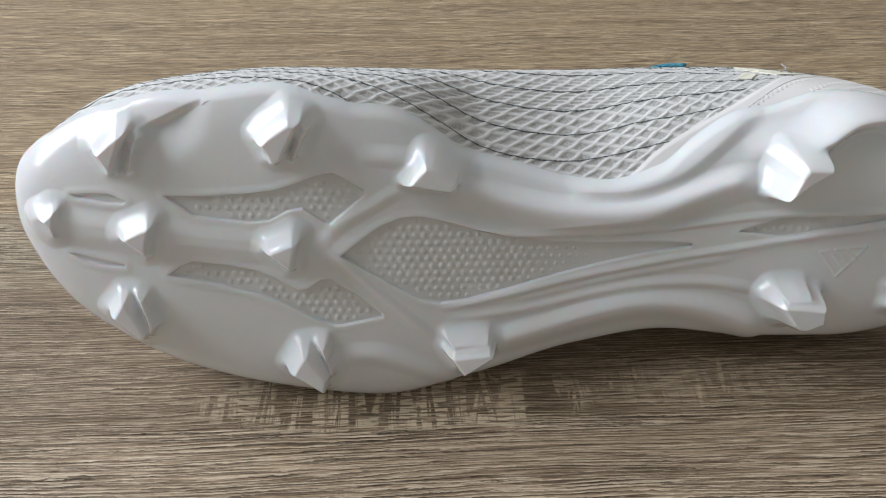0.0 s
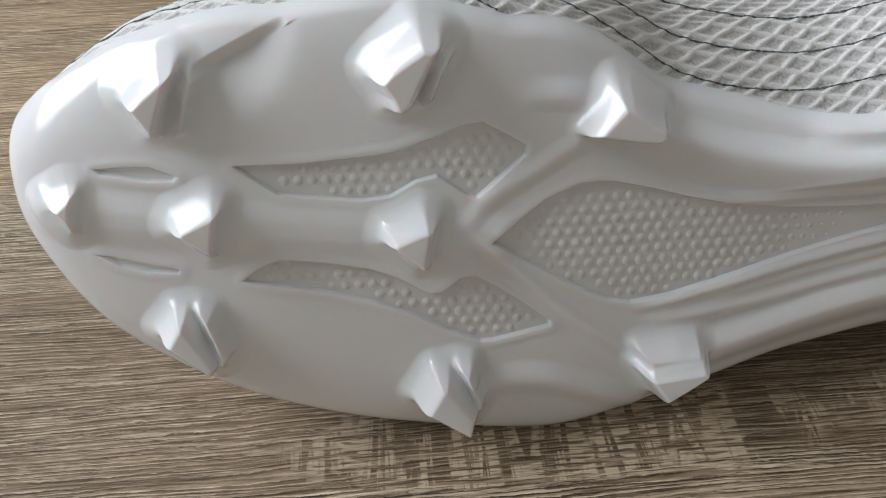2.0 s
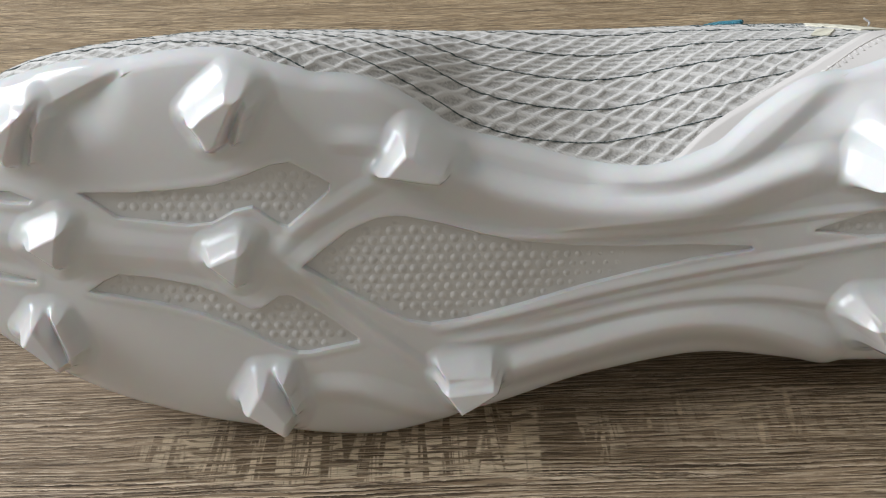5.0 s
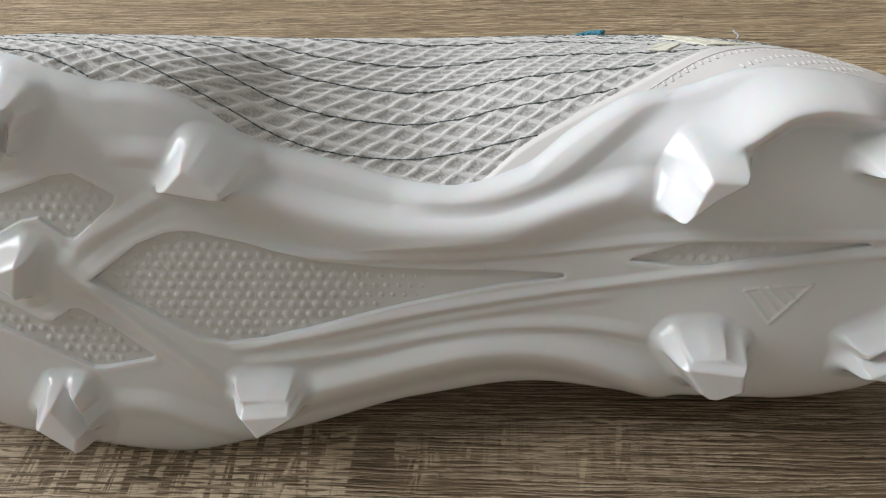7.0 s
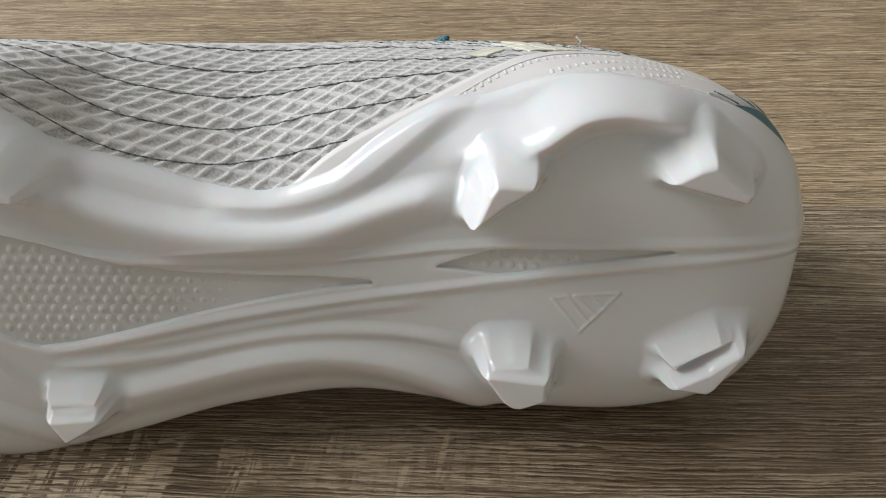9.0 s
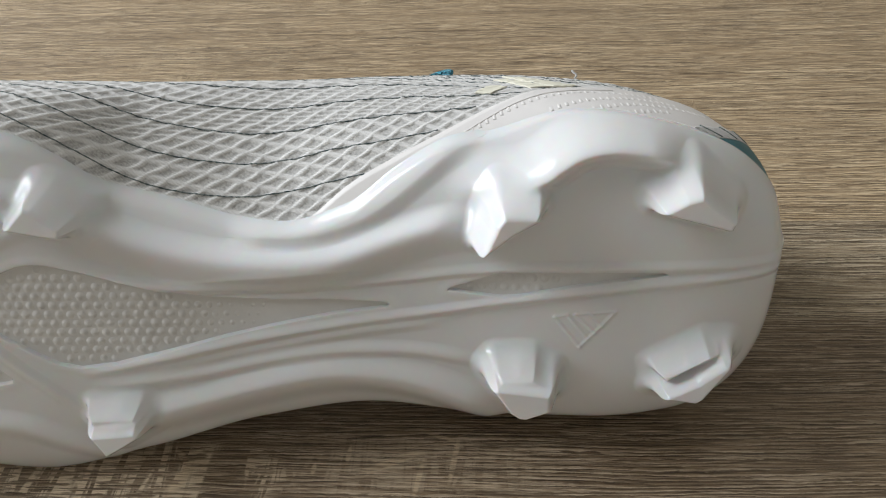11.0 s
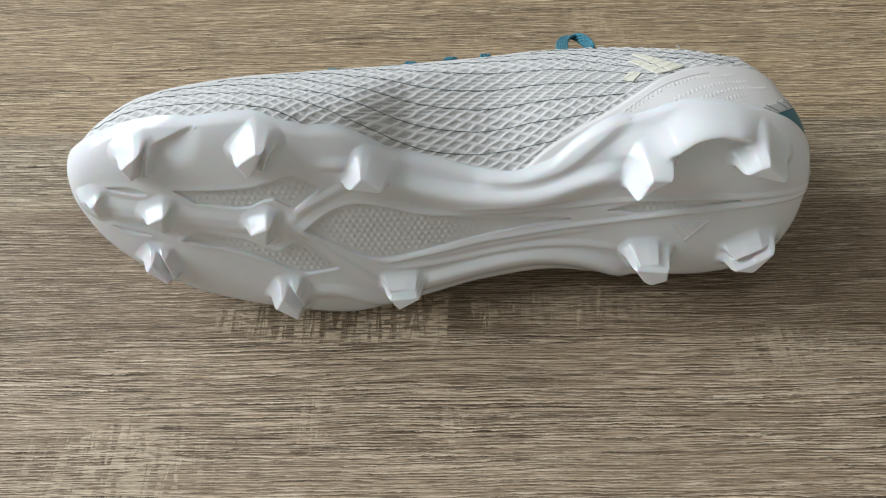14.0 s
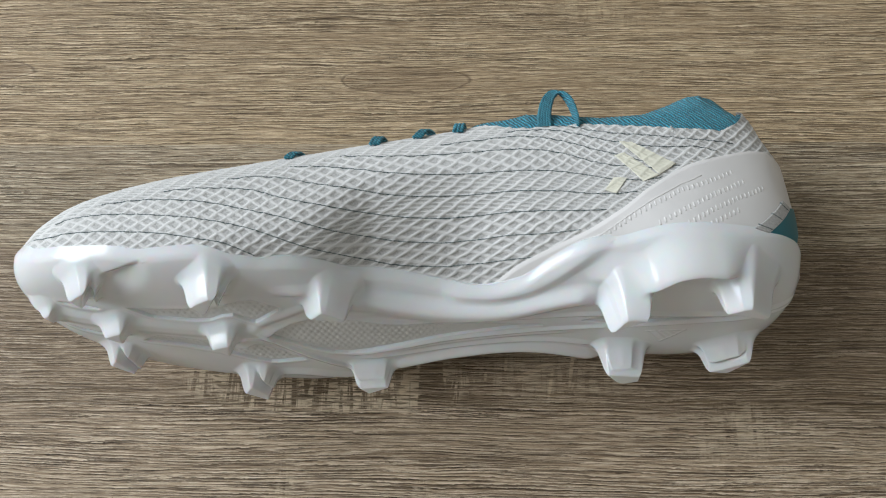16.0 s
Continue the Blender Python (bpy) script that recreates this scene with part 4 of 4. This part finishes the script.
def dashes():
    for row in DASH_ROWS:
        for p, nor in row_points(row, .0021):
            bm = box(bmesh.new(), (-.00045, -.0010, 0), (.00045, .0010, .00012))
            for v in bm.verts:
                if v.co.z > .00005:
                    v.co.x, v.co.y = v.co.x * .6, v.co.y * .75
            side = Vector((1, 0, 0)).cross(Vector(nor)).normalized()
            ahead = Vector(nor).cross(side).normalized()
            lean = (side * -.98 + ahead * -.15).normalized()
            m = Matrix((lean.cross(Vector(nor)).normalized(), lean, Vector(nor))).transposed().to_4x4()
            m.translation = Vector(p + nor * .00042)
            bmesh.ops.transform(bm, matrix=m, verts=bm.verts)
            part("embossed_dash", bm, BAND, HEEL_BAND)
    pts = [p + nor * .00045 for p, nor in row_points(SEAM, .0015)]
    part("band_seam", tube(bmesh.new(), pts, .00018, 6), BAND, HEEL_BAND)


def collar():
    """The teal sock lining: a padded ring round the opening, higher at the ankle."""
    ts = np.concatenate([np.linspace(.545, .99, 150)])
    places = []
    extra = ([.545, .58, .60, .62, .64, .66, .68, .70, .72, .74, .76, .78, .80, .82, .84, .86, .88, .99],
             [.001, .003, .0075, .0125, .0107, .0075, .007, .0088, .0107, .0163, .022, .027, .0295, .024, .012, .0035, -.001, -.002])
    for half, order in ((0, 1), (1, -1)):
        lines = sections(ts)[half]
        x = sections(ts)[0][:, 0, 0]
        top = rim_arc(lines, x)
        for i in (range(len(ts)) if order == 1 else range(len(ts) - 1, -1, -1)):
            arc = np.concatenate([[0], np.cumsum(np.linalg.norm(np.diff(lines[i], axis=0), axis=1))])
            at = lambda s: np.array([np.interp(s, arc, lines[i][:, j]) for j in range(3)])
            r, below = at(top[i]), at(top[i] - .010)
            inward = np.array([0, 0, -1.0 if half == 0 else 1.0])
            more = np.interp(ts[i], *extra) * (1 if half == 0 else .4)
            up = np.array([0, 1, -.30 if half == 0 else .20])
            places.append([below + inward * .0016, r + inward * .0014 - up * .001, r + inward * .0013 + up * (more * .6 + .0004), r + inward * .0022 + up * (more + .0008), r + inward * .0040 + up * (more + .0006), r + inward * .0052 + up * more * .4, below + inward * .0055])
    p = np.array(places)
    part_faces = sheet_faces(len(p), p.shape[1], loop=True)
    from_arrays("collar_lining", p.reshape(-1, 3), part_faces[:, ::-1], TEAL, boot, "teal knitted sock lining of the collar")


def lace_loop():
    """A flat ribbon of braided strands bent into an upright loop; its front leg shows its face, its back leg its edge."""
    for j in range(5):
        pts = []
        for a in np.linspace(-.08, math.pi + .08, 34):
            f, off = float(smooth(.8, 2.6, a)), (j - 2) * .00118
            r = .0064 - .35 * off * (1 - f)
            pts.append((.0405 - r * math.cos(a) + off * (1 - f) * max(math.cos(a), 0) * .55, .0725 + (.0205 - off * .9 * math.sin(max(a, 0)) * (1 - f)) * math.sin(a), .0512 - .0020 * math.sin(a) + off * f))
        part("lace_cord", tube(bmesh.new(), pts, .00070, 8, up=(0, 0, 1)), LACE, boot)


def lace_turn(t, long, wide, tall):
    """A short piece of lace that crosses the instep."""
    line = sections(np.array([t]))[0][0]
    arc = np.concatenate([[0], np.cumsum(np.linalg.norm(np.diff(line, axis=0), axis=1))])
    # where the shoulder of the upper looks outwards and upwards
    slope = np.gradient(line[:, 1]) / np.maximum(-np.gradient(line[:, 2]), 1e-9)
    upper_half = np.arange(len(line)) > len(line) // 2
    k = int(np.argmin(np.where(upper_half, np.abs(slope - 1.0), 99)))
    bm = bmesh.new()
    for j in range(3):
        pts = []
        for a in np.linspace(0, math.pi, 14):
            s = min(max(arc[k] + .0075 * -math.cos(a) + .002, 0), arc[-1])
            p = np.array([np.interp(s, arc, line[:, q]) for q in range(3)])
            pts.append(p + np.array([(j - 1) * wide / 3 + long * (a / math.pi - .5), tall * math.sin(a) * .75, tall * math.sin(a) * .75]))
        tube(bm, pts, wide / 5, 8)
    part("lace_turn", bm, LACE, boot)


def loose_end():
    pts = [Vector((.082, .0675, .0528)) + Vector((.0006 * math.sin(a * 2), .0009 * a, .0009 * a)) for a in np.linspace(0, 2.2, 9)]
    part("loose_thread", tube(bmesh.new(), pts, .0003, 6), KNIT, boot)


UPPER = upper()
for line in THREADS:
    thread(line)
HEEL_BAND = heel_band()
dashes()
collar()
lace_loop()
for t, long, wide, tall in ((.434, .004, .0034, .0012), (.500, .003, .0042, .0017), (.538, .007, .0036, .0019), (.566, .002, .0042, .0019)):
    lace_turn(t, long, wide, tall)
for corners in ([(.6905, .0765), (.7010, .0775), (.7400, .0706), (.7225, .0640)], [(.6850, .0690), (.6935, .0712), (.7215, .0634), (.7070, .0590)], [(.6815, .0580), (.6930, .0590), (.6830, .0515), (.6745, .0522)]):
    patch("printed_bar", corners, YELLOW, .00022, UPPER, "pale yellow printed bar", 64, 64)
STRIP = patch("heel_strip", [(.8218, .0415), (.8839, .0480), (.9049, .0425), (.8438, .0381)], KNIT, .0011, boot, "pale strip with dark stitches", follow=False)
patch("heel_wedge", [(.8438, .0385), (.9059, .0427), (.985, .0330), (.920, .0265)], TEAL_FILM, .0010, boot, "dark teal film wedge at the heel", follow=False)
for f in (.12, .50, .88):
    a, b = np.array((.8218, .0415)) * (1 - f) + np.array((.8839, .0480)) * f, np.array((.8438, .0381)) * (1 - f) + np.array((.9049, .0425)) * f
    pts = []
    for g in np.linspace(-.1, .9, 7):
        p, nor = outer_side(*(a * (1 - g) + b * g))
        pts.append(p + nor * .0011)
    part("stitch", tube(bmesh.new(), pts, .00022, 6), THREAD, STRIP)
loose_end()
